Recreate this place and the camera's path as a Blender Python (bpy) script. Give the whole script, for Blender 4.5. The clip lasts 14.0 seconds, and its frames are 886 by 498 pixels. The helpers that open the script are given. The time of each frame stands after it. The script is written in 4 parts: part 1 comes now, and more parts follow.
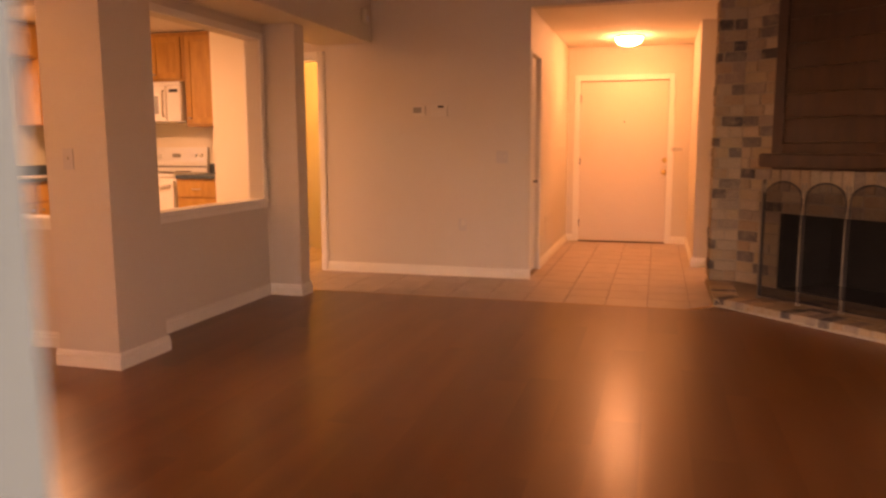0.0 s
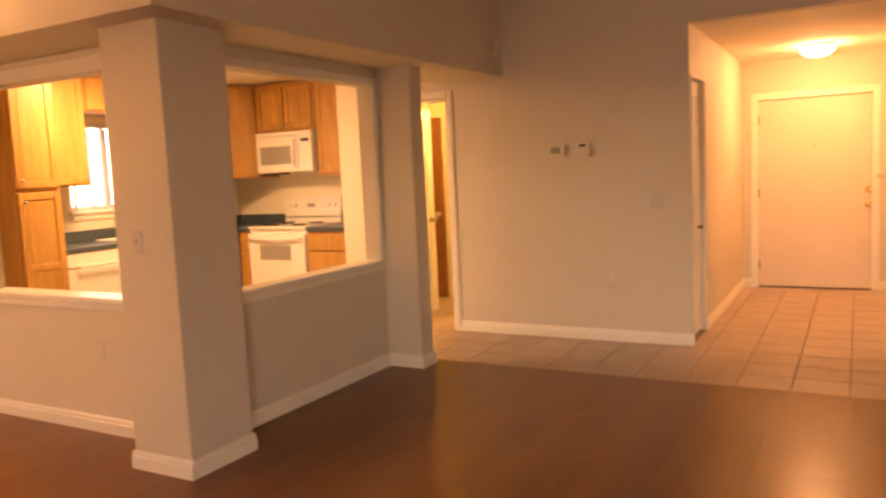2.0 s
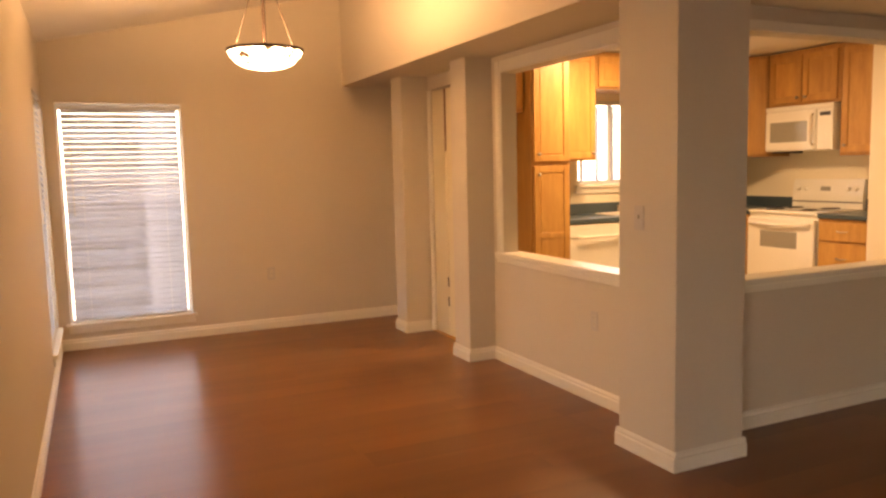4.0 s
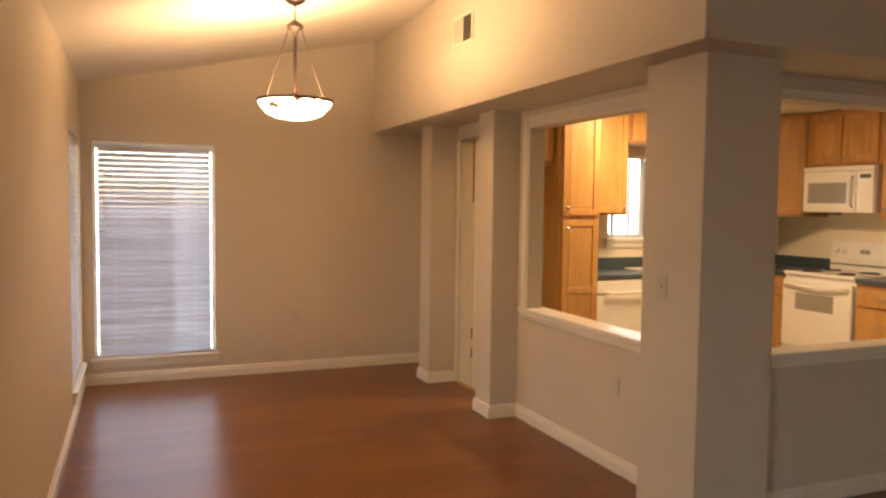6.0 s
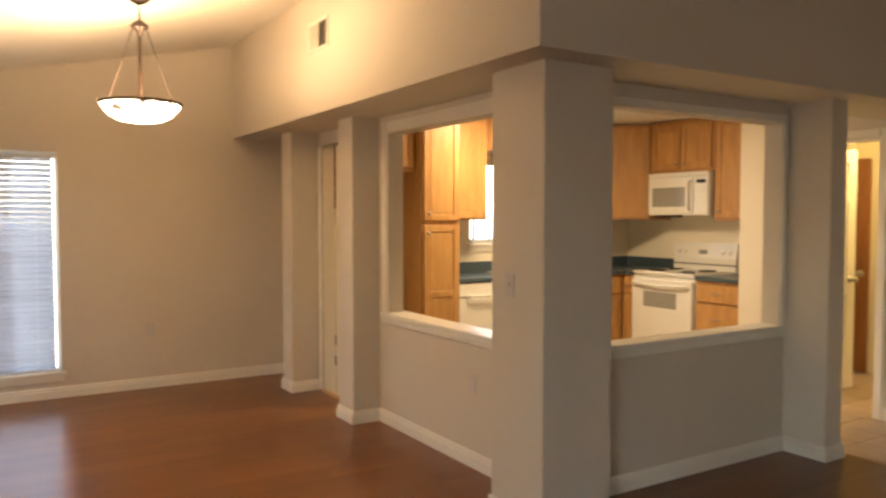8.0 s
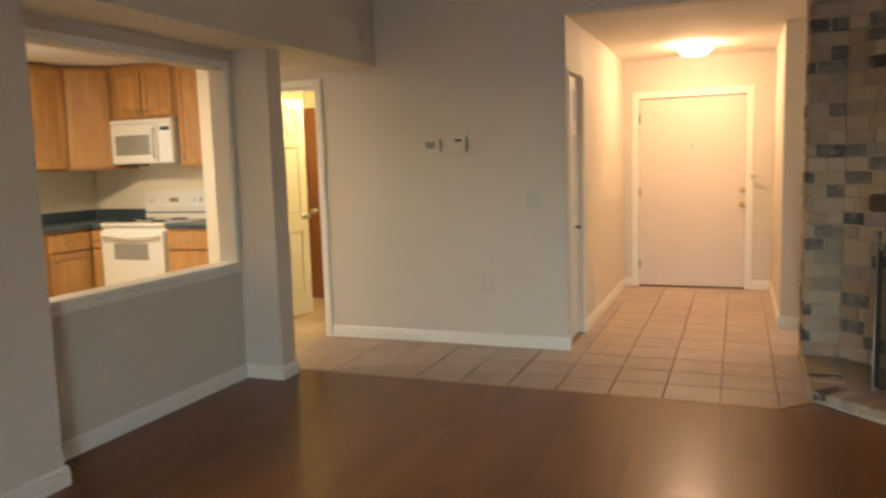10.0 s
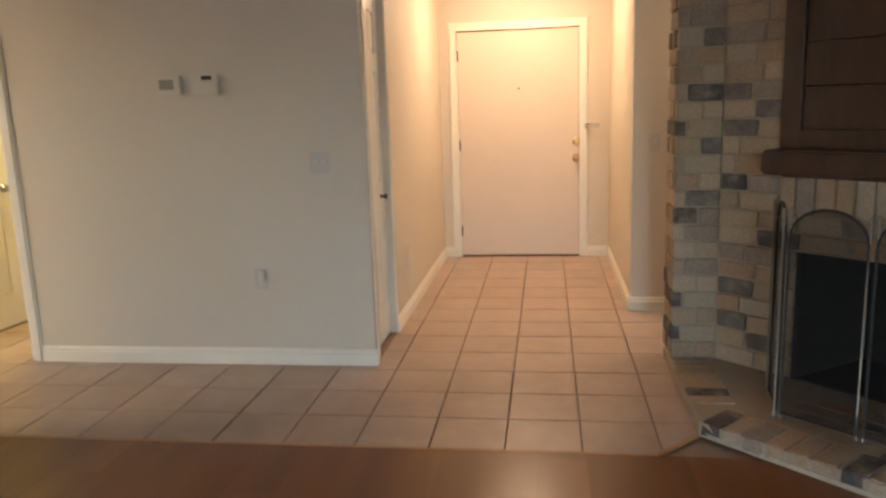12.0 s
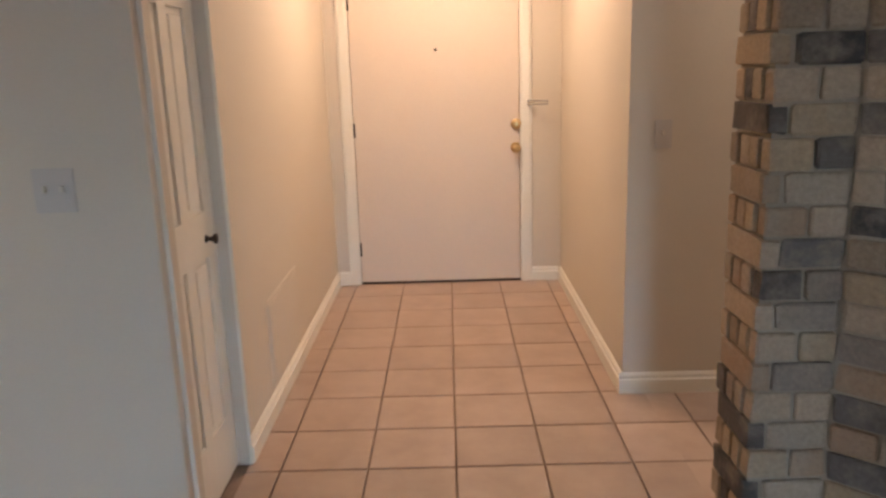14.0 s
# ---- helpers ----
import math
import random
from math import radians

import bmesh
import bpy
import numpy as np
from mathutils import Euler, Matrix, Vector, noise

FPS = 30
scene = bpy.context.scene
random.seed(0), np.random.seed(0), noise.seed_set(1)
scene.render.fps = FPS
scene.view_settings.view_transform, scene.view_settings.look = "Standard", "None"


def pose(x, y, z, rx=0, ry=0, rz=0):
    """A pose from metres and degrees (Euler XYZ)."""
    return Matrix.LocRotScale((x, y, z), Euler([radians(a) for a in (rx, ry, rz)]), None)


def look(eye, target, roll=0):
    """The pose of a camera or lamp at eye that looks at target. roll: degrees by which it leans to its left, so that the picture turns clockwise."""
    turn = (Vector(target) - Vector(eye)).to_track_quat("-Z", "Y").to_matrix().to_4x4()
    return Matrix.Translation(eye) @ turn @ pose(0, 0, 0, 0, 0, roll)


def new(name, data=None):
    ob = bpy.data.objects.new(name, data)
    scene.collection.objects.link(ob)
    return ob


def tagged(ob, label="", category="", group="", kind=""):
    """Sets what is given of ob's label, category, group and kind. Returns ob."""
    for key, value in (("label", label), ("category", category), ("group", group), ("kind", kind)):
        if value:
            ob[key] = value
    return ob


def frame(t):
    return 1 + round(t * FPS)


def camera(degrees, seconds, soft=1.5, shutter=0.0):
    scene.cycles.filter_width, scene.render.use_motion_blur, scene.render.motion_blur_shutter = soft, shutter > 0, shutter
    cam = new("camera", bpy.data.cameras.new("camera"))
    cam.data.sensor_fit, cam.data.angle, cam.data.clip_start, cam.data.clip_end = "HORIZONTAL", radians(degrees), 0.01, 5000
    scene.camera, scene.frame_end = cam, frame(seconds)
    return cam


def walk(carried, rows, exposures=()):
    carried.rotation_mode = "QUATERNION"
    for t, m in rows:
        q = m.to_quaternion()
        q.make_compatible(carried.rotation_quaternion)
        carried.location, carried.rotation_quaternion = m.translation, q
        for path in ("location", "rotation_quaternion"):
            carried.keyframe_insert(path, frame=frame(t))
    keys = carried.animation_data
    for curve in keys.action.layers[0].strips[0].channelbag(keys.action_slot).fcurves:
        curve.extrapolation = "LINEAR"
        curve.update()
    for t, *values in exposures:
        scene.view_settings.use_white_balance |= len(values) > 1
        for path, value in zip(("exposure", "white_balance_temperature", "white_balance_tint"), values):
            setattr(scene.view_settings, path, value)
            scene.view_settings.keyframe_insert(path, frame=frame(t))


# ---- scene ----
cam = camera(61.0, 14.0, soft=2.5, shutter=0.35)
PATH = [
    (0, (2.814, -3.369, 1.21), (2.272, -1.463, 0.94), -0.2),
    (0.5, (2.696, -2.976, 1.201), (2.03, -1.105, 0.969), -1.5),
    (1, (2.619, -2.748, 1.212), (1.88, -0.901, 1.012), -2.0),
    (1.5, (2.777, -2.539, 1.288), (1.955, -0.727, 1.094), -2.5),
    (2, (2.806, -2.447, 1.418), (1.839, -0.708, 1.213), -2.7),
    (2.5, (2.711, -2.462, 1.432), (1.48, -0.896, 1.261), -2.8),
    (3, (2.547, -2.327, 1.41), (1.02, -1.045, 1.258), -2.5),
    (3.5, (2.571, -2.316, 1.44), (0.857, -1.303, 1.25), -1.9),
    (4, (2.574, -2.326, 1.405), (0.77, -1.489, 1.191), -1.4),
    (6.5, (2.55, -2.214, 1.53), (0.703, -1.453, 1.427), 1.0),
    (7, (2.57, -2.215, 1.516), (0.734, -1.429, 1.431), 1.1),
    (7.5, (2.597, -2.179, 1.497), (0.801, -1.303, 1.413), 0.7),
    (8, (2.629, -2.144, 1.476), (0.929, -1.095, 1.389), 0.0),
    (8.5, (2.729, -2.178, 1.461), (1.218, -0.87, 1.366), -0.2),
    (9, (2.958, -2.287, 1.415), (1.723, -0.718, 1.308), -0.7),
    (11.5, (2.647, -0.894, 1.419), (2.329, 1.049, 1.068), -1.8),
    (12, (2.637, -0.447, 1.399), (2.361, 1.497, 1.019), -2.0),
    (12.5, (2.595, 0.012, 1.41), (2.355, 1.954, 0.995), -2.4),
    (13, (2.551, 0.483, 1.405), (2.365, 2.425, 0.969), -2.5),
    (13.5, (2.544, 1.007, 1.401), (2.401, 2.948, 0.94), -2.4),
    (14, (2.461, 1.499, 1.387), (2.438, 3.443, 0.922), -1.8),
]
EXPOSURES = [(0, 4.45, 20000, 74), (0.6, 4.75, 20000, 60), (1.5, 4.8, 19000, 54), (3.0, 4.76, 16000, 43), (4.2, 4.50, 12500, 35),
             (6.5, 4.22, 9200, 26), (7.5, 4.24, 8500, 20), (9.0, 4.8, 7500, 15), (11.5, 4.6, 6400, 12), (12.5, 4.74, 6150, 14), (14, 4.5, 5650, 15)]
SKY = .14
HALL_COLOR, HALL_LAMP = (1, .68, .42), 5.4
KITCHEN_COLOR, KITCHEN_LAMP = (1, .86, .62), 3.9
PENDANT_COLOR, PENDANT_BOWL, PENDANT_BULB = (1, .79, .56), 1.3, 3.7
ROOM_COLOR, ROOM_LAMP = (1, .82, .40), 6.0
# strength of an unseen lamp added to brighten the side passage
PASSAGE_FILL = 4.5
walk(cam, [(t, look(eye, target, roll)) for t, eye, target, roll in PATH], EXPOSURES)

# ---- daylight ----
world = bpy.data.worlds.new("sky")
scene.world = world
world.use_nodes = True
wn = world.node_tree.nodes
sky = wn.new("ShaderNodeTexSky")
sky.sky_type, sky.sun_disc = "NISHITA", False
sky.sun_elevation, sky.sun_rotation = radians(38), radians(10)
wn["Background"].inputs["Strength"].default_value = SKY
world.node_tree.links.new(sky.outputs[0], wn["Background"].inputs["Color"])
sun = new("sun", bpy.data.lights.new("sun", "SUN"))
sun.data.energy, sun.data.angle, sun.data.color = 2.0, radians(0.6), (1, .95, .88)
sun.matrix_world = look((0.5, 8, 6.5), (0, 0, 0))


# ---- materials ----
def mat(name):
    m = bpy.data.materials.new(name)
    m.use_nodes = True
    nt = m.node_tree
    return m, nt, nt.nodes["Principled BSDF"]


def node(nt, kind, **inputs):
    n = nt.nodes.new("ShaderNode" + kind)
    for k, v in inputs.items():
        n.inputs[k.replace("_", " ")].default_value = v
    return n


def coords(nt, scale=(1, 1, 1)):
    tc, mp = node(nt, "TexCoord"), node(nt, "Mapping", Scale=scale)
    nt.links.new(tc.outputs["Object"], mp.inputs["Vector"])
    return mp.outputs["Vector"]


def ramp(nt, fac, stops):
    r = nt.nodes.new("ShaderNodeValToRGB")
    el = r.color_ramp.elements
    while len(el) < len(stops):
        el.new(0.5)
    for e, (p, c) in zip(el, stops):
        e.position, e.color = p, (*c, 1)
    nt.links.new(fac, r.inputs["Fac"])
    return r.outputs["Color"]


def noise_tex(nt, vec, scale, detail=4, rough=.55):
    n = node(nt, "TexNoise", Scale=scale, Detail=detail, Roughness=rough)
    nt.links.new(vec, n.inputs["Vector"])
    return n.outputs["Fac"]


def bump(nt, b, height, strength, dist=.002, after=None):
    n = node(nt, "Bump", Strength=strength, Distance=dist)
    nt.links.new(height, n.inputs["Height"])
    if after:
        nt.links.new(after, n.inputs["Normal"])
    nt.links.new(n.outputs["Normal"], b.inputs["Normal"])
    return n.outputs["Normal"]


def plain(name, color, rough, metal=0.0, vary=.06, fine=60, grain=.1, coarse=3.0, scale=(1, 1, 1), dist=.001):
    """A surface of one kind, with a broad and a fine variation in tone and a fine relief."""
    m, nt, b = mat(name)
    v = coords(nt, scale)
    lo = tuple(c * (1 - vary) for c in color)
    hi = tuple(min(1, c * (1 + vary)) for c in color)
    broad = noise_tex(nt, v, coarse, 3)
    small = noise_tex(nt, v, fine, 3)
    mix = node(nt, "Math")
    mix.operation = "MULTIPLY_ADD"
    mix.inputs[1].default_value = .5
    nt.links.new(broad, mix.inputs[0])
    half = node(nt, "Math")
    half.operation = "MULTIPLY"
    half.inputs[1].default_value = .5
    nt.links.new(small, half.inputs[0])
    nt.links.new(half.outputs[0], mix.inputs[2])
    nt.links.new(ramp(nt, mix.outputs[0], [(.3, lo), (.7, hi)]), b.inputs["Base Color"])
    b.inputs["Metallic"].default_value = metal
    rr = node(nt, "MapRange")
    rr.inputs["To Min"].default_value, rr.inputs["To Max"].default_value = max(.02, rough - .06), min(1, rough + .08)
    nt.links.new(broad, rr.inputs["Value"])
    nt.links.new(rr.outputs[0], b.inputs["Roughness"])
    if grain:
        bump(nt, b, small, grain, dist)
    return m


WALL = (.61, .545, .445)
M_wall = plain("wall_paint", WALL, .62, fine=110, grain=.35, vary=.03, coarse=1.2, dist=.0015)
M_cream = plain("cream_paint", (.66, .58, .40), .6, fine=110, grain=.3, vary=.03, coarse=1.2, dist=.0015)
M_ceil = plain("ceiling_paint", (.80, .75, .65), .85, fine=70, grain=.9, vary=.03, dist=.004)
M_trim = plain("trim_paint", (.755, .72, .625), .34, fine=40, grain=.06, vary=.03)
M_door = plain("door_paint", (.66, .56, .455), .45, fine=60, grain=.06, vary=.025)
M_white = plain("white_enamel", (.80, .78, .70), .22, fine=30, grain=.02, vary=.02)
M_grey = plain("smoked_glass", (.30, .29, .25), .12, fine=30, grain=.0, vary=.05)
M_dark = plain("black_plastic", (.02, .02, .02), .3, grain=.02)
# cream lightened so the walls carry some of the kitchen lamp's brightness
M_kitchen = plain("lamplit_kitchen_paint", (.80, .73, .58), .5, fine=110, grain=.25, vary=.03, coarse=1.2, dist=.0015)
M_plate = plain("dull_plate_plastic", (.53, .49, .44), .35, grain=.02, vary=.02)
M_plastic = plain("ivory_plastic", (.62, .57, .47), .35, grain=.02, vary=.02)
M_brass = plain("aged_brass", (.62, .45, .22), .3, 1.0, vary=.12)
M_nickel = plain("brushed_nickel", (.40, .38, .34), .38, 1.0, vary=.08)
M_strip = plain("worn_cream_strip", (.36, .30, .22), .7, vary=.2, fine=40)
M_pewter = plain("antique_pewter", (.24, .21, .16), .38, 1.0, vary=.15)
M_bronze = plain("brown_bronze", (.03, .016, .010), .5, .2, vary=.2)
M_chrome = plain("chrome", (.75, .76, .78), .1, 1.0, vary=.03)
M_iron = plain("black_iron", (.022, .02, .018), .7, .1, vary=.3)
M_soot = plain("soot", (.010, .009, .009), .9, vary=.4, fine=30, grain=.4)
M_counter = plain("laminate_counter", (.055, .085, .10), .3, fine=260, vary=.25, grain=.03)
M_vinyl = plain("vinyl_floor", (.52, .45, .34), .35, fine=60, vary=.08)
M_mortar = plain("mortar", (.31, .25, .18), .95, fine=90, vary=.15, grain=.7, dist=.004)
M_grout = plain("grout", (.29, .21, .16), .9, fine=120, vary=.2, grain=.5)
M_concrete = plain("concrete", (.36, .34, .31), .9, fine=50, vary=.12, grain=.4)
M_outwall = plain("siding", (.42, .38, .32), .8, vary=.08)
M_alu = plain("white_aluminium", (.62, .66, .66), .35, .2, vary=.03)
M_rail = plain("blind_rail", (.60, .62, .64), .45, vary=.03, grain=.03)
M_kvane = plain("window_vane", (.22, .24, .30), .6, vary=.04, grain=.05)
# vane colour darkened far down to offset the strong daylight on it
M_vane = plain("darkened_vane", (.035, .068, .062), .85, vary=.04, fine=200, grain=.2)


def slat_mat():
    """Thin white vinyl: it lets some of the daylight behind it through."""
    m, nt, b = mat("blind_slat")
    b.inputs["Base Color"].default_value = (.45, .47, .51, 1)
    b.inputs["Roughness"].default_value = .45
    t = node(nt, "BsdfTranslucent", Color=(.50, .53, .60, 1))
    mix = node(nt, "MixShader", Fac=.14)
    out = nt.nodes["Material Output"]
    nt.links.new(b.outputs[0], mix.inputs[1])
    nt.links.new(t.outputs[0], mix.inputs[2])
    nt.links.new(mix.outputs[0], out.inputs["Surface"])
    return m


M_slat = slat_mat()
# unseen ground, paled so the lower blind gaps look bright from inside
M_paleground = plain("pale_ground", (.34, .32, .27), 1.0, vary=.2, fine=30, coarse=.4)


def wood(name, dark, light, rough, scale=(1, 1, 1), coat=0.0, rand=.25, grain=.12, fine=.35):
    """Wood with its grain along the local z of the scale vector, and a tone of its own for each object."""
    m, nt, b = mat(name)
    v = coords(nt, scale)
    info = node(nt, "ObjectInfo")
    shift = node(nt, "VectorMath")
    shift.operation = "ADD"
    nt.links.new(v, shift.inputs[0])
    mul = node(nt, "Math")
    mul.operation = "MULTIPLY"
    mul.inputs[1].default_value = 37.0
    nt.links.new(info.outputs["Random"], mul.inputs[0])
    nt.links.new(mul.outputs[0], shift.inputs[1])
    vec = shift.outputs[0]
    a = noise_tex(nt, vec, 3.0, 5, .6)
    f = noise_tex(nt, vec, 22.0, 3, .6)
    add = node(nt, "Math")
    add.operation = "MULTIPLY_ADD"
    add.inputs[1].default_value = fine
    nt.links.new(f, add.inputs[0])
    nt.links.new(a, add.inputs[2])
    col = ramp(nt, add.outputs[0], [(.28 + fine * .5, dark), (.72 + fine * .5, light)])
    hsv = node(nt, "HueSaturation")
    rr = node(nt, "MapRange")
    rr.inputs["To Min"].default_value, rr.inputs["To Max"].default_value = 1 - rand, 1 + rand
    nt.links.new(info.outputs["Random"], rr.inputs["Value"])
    nt.links.new(rr.outputs[0], hsv.inputs["Value"])
    nt.links.new(col, hsv.inputs["Color"])
    nt.links.new(hsv.outputs["Color"], b.inputs["Base Color"])
    r2 = node(nt, "MapRange")
    r2.inputs["To Min"].default_value, r2.inputs["To Max"].default_value = rough, rough + .12
    nt.links.new(a, r2.inputs["Value"])
    nt.links.new(r2.outputs[0], b.inputs["Roughness"])
    b.inputs["Coat Weight"].default_value = coat
    b.inputs["Coat Roughness"].default_value = .12
    bump(nt, b, f, grain, .0008)
    return m


def plank_mat():
    """Smooth glossy laminate: a faint long grain, a tone of its own for each board."""
    m, nt, b = mat("laminate_plank")
    v = coords(nt, (5.5, .55, 1))
    info = node(nt, "ObjectInfo")
    shift = node(nt, "VectorMath")
    shift.operation = "MULTIPLY_ADD"
    shift.inputs[1].default_value = (1, 1, 0)
    nt.links.new(v, shift.inputs[0])
    far = node(nt, "Math")
    far.operation = "MULTIPLY"
    far.inputs[1].default_value = 31.0
    nt.links.new(info.outputs["Random"], far.inputs[0])
    nt.links.new(far.outputs[0], shift.inputs[2])
    a = noise_tex(nt, shift.outputs[0], 1.0, 1.5, .45)
    c = ramp(nt, a, [(.28, (.150, .053, .018)), (.72, (.212, .082, .029))])
    hsv = node(nt, "HueSaturation")
    rr = node(nt, "MapRange")
    rr.inputs["To Min"].default_value, rr.inputs["To Max"].default_value = .94, 1.06
    nt.links.new(info.outputs["Random"], rr.inputs["Value"])
    nt.links.new(rr.outputs[0], hsv.inputs["Value"])
    nt.links.new(c, hsv.inputs["Color"])
    nt.links.new(hsv.outputs["Color"], b.inputs["Base Color"])
    b.inputs["Roughness"].default_value = .278
    b.inputs["Specular IOR Level"].default_value = .34
    return m


M_plank = plank_mat()
M_oak = wood("maple_stain", (.42, .205, .070), (.60, .335, .125), .32, (5, 5, .7), rand=.08)
M_oak2 = wood("maple_stain_side", (.36, .17, .062), (.50, .265, .10), .34, (5, 5, .7), rand=.08)
M_walnut = wood("walnut_stain", (.022, .009, .005), (.055, .022, .010), .38, (3, 3, .5), rand=.08)
M_reddoor = wood("red_stain", (.16, .055, .02), (.28, .10, .035), .35, (5, 5, .7), rand=.05)


def tile_mat():
    m, nt, b = mat("ceramic_tile")
    v = coords(nt)
    info = node(nt, "ObjectInfo")
    shift = node(nt, "VectorMath")
    shift.operation = "ADD"
    nt.links.new(v, shift.inputs[0])
    nt.links.new(info.outputs["Random"], shift.inputs[1])
    a = noise_tex(nt, shift.outputs[0], 5, 5, .6)
    c = ramp(nt, a, [(.3, (.375, .275, .21)), (.7, (.47, .355, .28))])
    hsv = node(nt, "HueSaturation")
    rr = node(nt, "MapRange")
    rr.inputs["To Min"].default_value, rr.inputs["To Max"].default_value = .93, 1.07
    nt.links.new(info.outputs["Random"], rr.inputs["Value"])
    nt.links.new(rr.outputs[0], hsv.inputs["Value"])
    nt.links.new(c, hsv.inputs["Color"])
    nt.links.new(hsv.outputs["Color"], b.inputs["Base Color"])
    b.inputs["Roughness"].default_value = .33
    bump(nt, b, noise_tex(nt, v, 30, 3), .12, .002)
    return m


M_tile = tile_mat()


def brick_mat():
    m, nt, b = mat("tumbled_brick")
    v = coords(nt, (1, 1, 1))
    info = node(nt, "ObjectInfo")
    geo = node(nt, "NewGeometry")
    pos = geo.outputs["Position"]
    r = nt.nodes.new("ShaderNodeValToRGB")
    r.color_ramp.interpolation = "CONSTANT"
    stops = [(0, (.38, .275, .165)), (.16, (.30, .215, .135)), (.30, (.42, .31, .205)), (.44, (.34, .225, .135)),
             (.56, (.26, .20, .15)), (.68, (.135, .112, .092)), (.78, (.060, .052, .048)), (.86, (.37, .285, .195)), (.95, (.088, .070, .058))]
    el = r.color_ramp.elements
    while len(el) < len(stops):
        el.new(.5)
    for e, (p, c) in zip(el, stops):
        e.position, e.color = p, (*c, 1)
    nt.links.new(info.outputs["Random"], r.inputs["Fac"])
    patch = noise_tex(nt, pos, 9, 5, .65)
    fine = noise_tex(nt, pos, 70, 4, .7)
    mix = node(nt, "Mix")
    mix.data_type = "RGBA"
    fac = ramp(nt, patch, [(.46, (0, 0, 0)), (.74, (.7, .7, .7))])
    nt.links.new(fac, mix.inputs["Factor"])
    nt.links.new(r.outputs["Color"], mix.inputs["A"])
    mix.inputs["B"].default_value = (.36, .28, .195, 1)
    mul = node(nt, "Mix")
    mul.data_type, mul.blend_type = "RGBA", "MULTIPLY"
    mul.inputs["Factor"].default_value = .6
    nt.links.new(mix.outputs["Result"], mul.inputs["A"])
    nt.links.new(ramp(nt, fine, [(.3, (.6, .6, .6)), (.65, (1.1, 1.1, 1.1))]), mul.inputs["B"])
    nt.links.new(mul.outputs["Result"], b.inputs["Base Color"])
    b.inputs["Roughness"].default_value = .9
    n1 = bump(nt, b, patch, .6, .012)
    bump(nt, b, fine, .6, .004, n1)
    return m


M_brick = brick_mat()


def glow(name, color, strength, base=(.8, .75, .65), mottled=0.0):
    m, nt, b = mat(name)
    b.inputs["Base Color"].default_value = (*base, 1)
    b.inputs["Roughness"].default_value = .3
    b.inputs["Emission Strength"].default_value = strength
    b.inputs["Emission Color"].default_value = (*color, 1)
    if mottled:
        v = coords(nt)
        f = noise_tex(nt, v, 19, 4, .6)
        dark = tuple(c * (1 - mottled) for c in color)
        nt.links.new(ramp(nt, f, [(.405, (.004, .002, .001)), (.43, dark), (.48, color)]), b.inputs["Emission Color"])
    return m


M_hallglow = glow("lit_hall_glass", HALL_COLOR, HALL_LAMP)
M_kitglow = glow("lit_kitchen_diffuser", KITCHEN_COLOR, KITCHEN_LAMP)
M_bowlglow = glow("lit_alabaster", PENDANT_COLOR, PENDANT_BOWL, (.40, .32, .22), mottled=.85)
M_passfill = glow("passage_fill_glow", (1, .80, .60), PASSAGE_FILL)
M_roomglow = glow("lit_glass", ROOM_COLOR, ROOM_LAMP)

M_glass, _nt, _b = mat("clear_glass")
_b.inputs["Transmission Weight"].default_value = 1.0
_b.inputs["Roughness"].default_value = .01
_b.inputs["IOR"].default_value = 1.45


def mesh_screen():
    m, nt, b = mat("fire_mesh")
    b.inputs["Base Color"].default_value = (.012, .010, .009, 1)
    b.inputs["Roughness"].default_value = .9
    b.inputs["Specular IOR Level"].default_value = .1
    b.inputs["Alpha"].default_value = .5
    return m


M_mesh = mesh_screen()


# ---- builders ----
def box(bm, x0, x1, y0, y1, z0, z1, bevel=0.0, segs=1):
    vs = [bm.verts.new((x, y, z)) for z in (z0, z1) for y in (y0, y1) for x in (x0, x1)]
    fs = [bm.faces.new([vs[i] for i in f]) for f in ((0, 2, 3, 1), (4, 5, 7, 6), (0, 1, 5, 4), (2, 6, 7, 3), (0, 4, 6, 2), (1, 3, 7, 5))]
    if bevel:
        es = list({e for f in fs for e in f.edges})
        bmesh.ops.bevel(bm, geom=es, offset=bevel, segments=segs, affect="EDGES", clamp_overlap=True)


def prism(bm, pts, z0, z1):
    """A flat shape, given anticlockwise, drawn up from z0 to z1 (each a number or a function of x and y)."""
    lo = [bm.verts.new((x, y, z0(x, y) if callable(z0) else z0)) for x, y in pts]
    hi = [bm.verts.new((x, y, z1(x, y) if callable(z1) else z1)) for x, y in pts]
    bm.faces.new(lo[::-1])
    bm.faces.new(hi)
    for i in range(len(pts)):
        j = (i + 1) % len(pts)
        bm.faces.new((lo[i], lo[j], hi[j], hi[i]))


def lathe(bm, profile, segs=32, cx=0.0, cy=0.0):
    """A turned shape from (radius, z) pairs."""
    rings = []
    for r, z in profile:
        if r < 1e-5:
            rings.append([bm.verts.new((cx, cy, z))])
        else:
            rings.append([bm.verts.new((cx + r * math.cos(2 * math.pi * k / segs), cy + r * math.sin(2 * math.pi * k / segs), z)) for k in range(segs)])
    for a, b in zip(rings, rings[1:]):
        for k in range(segs):
            n = (k + 1) % segs
            if len(a) == 1 and len(b) > 1:
                bm.faces.new((a[0], b[n], b[k]))
            elif len(b) == 1 and len(a) > 1:
                bm.faces.new((a[k], a[n], b[0]))
            elif len(a) > 1:
                bm.faces.new((a[k], a[n], b[n], b[k]))


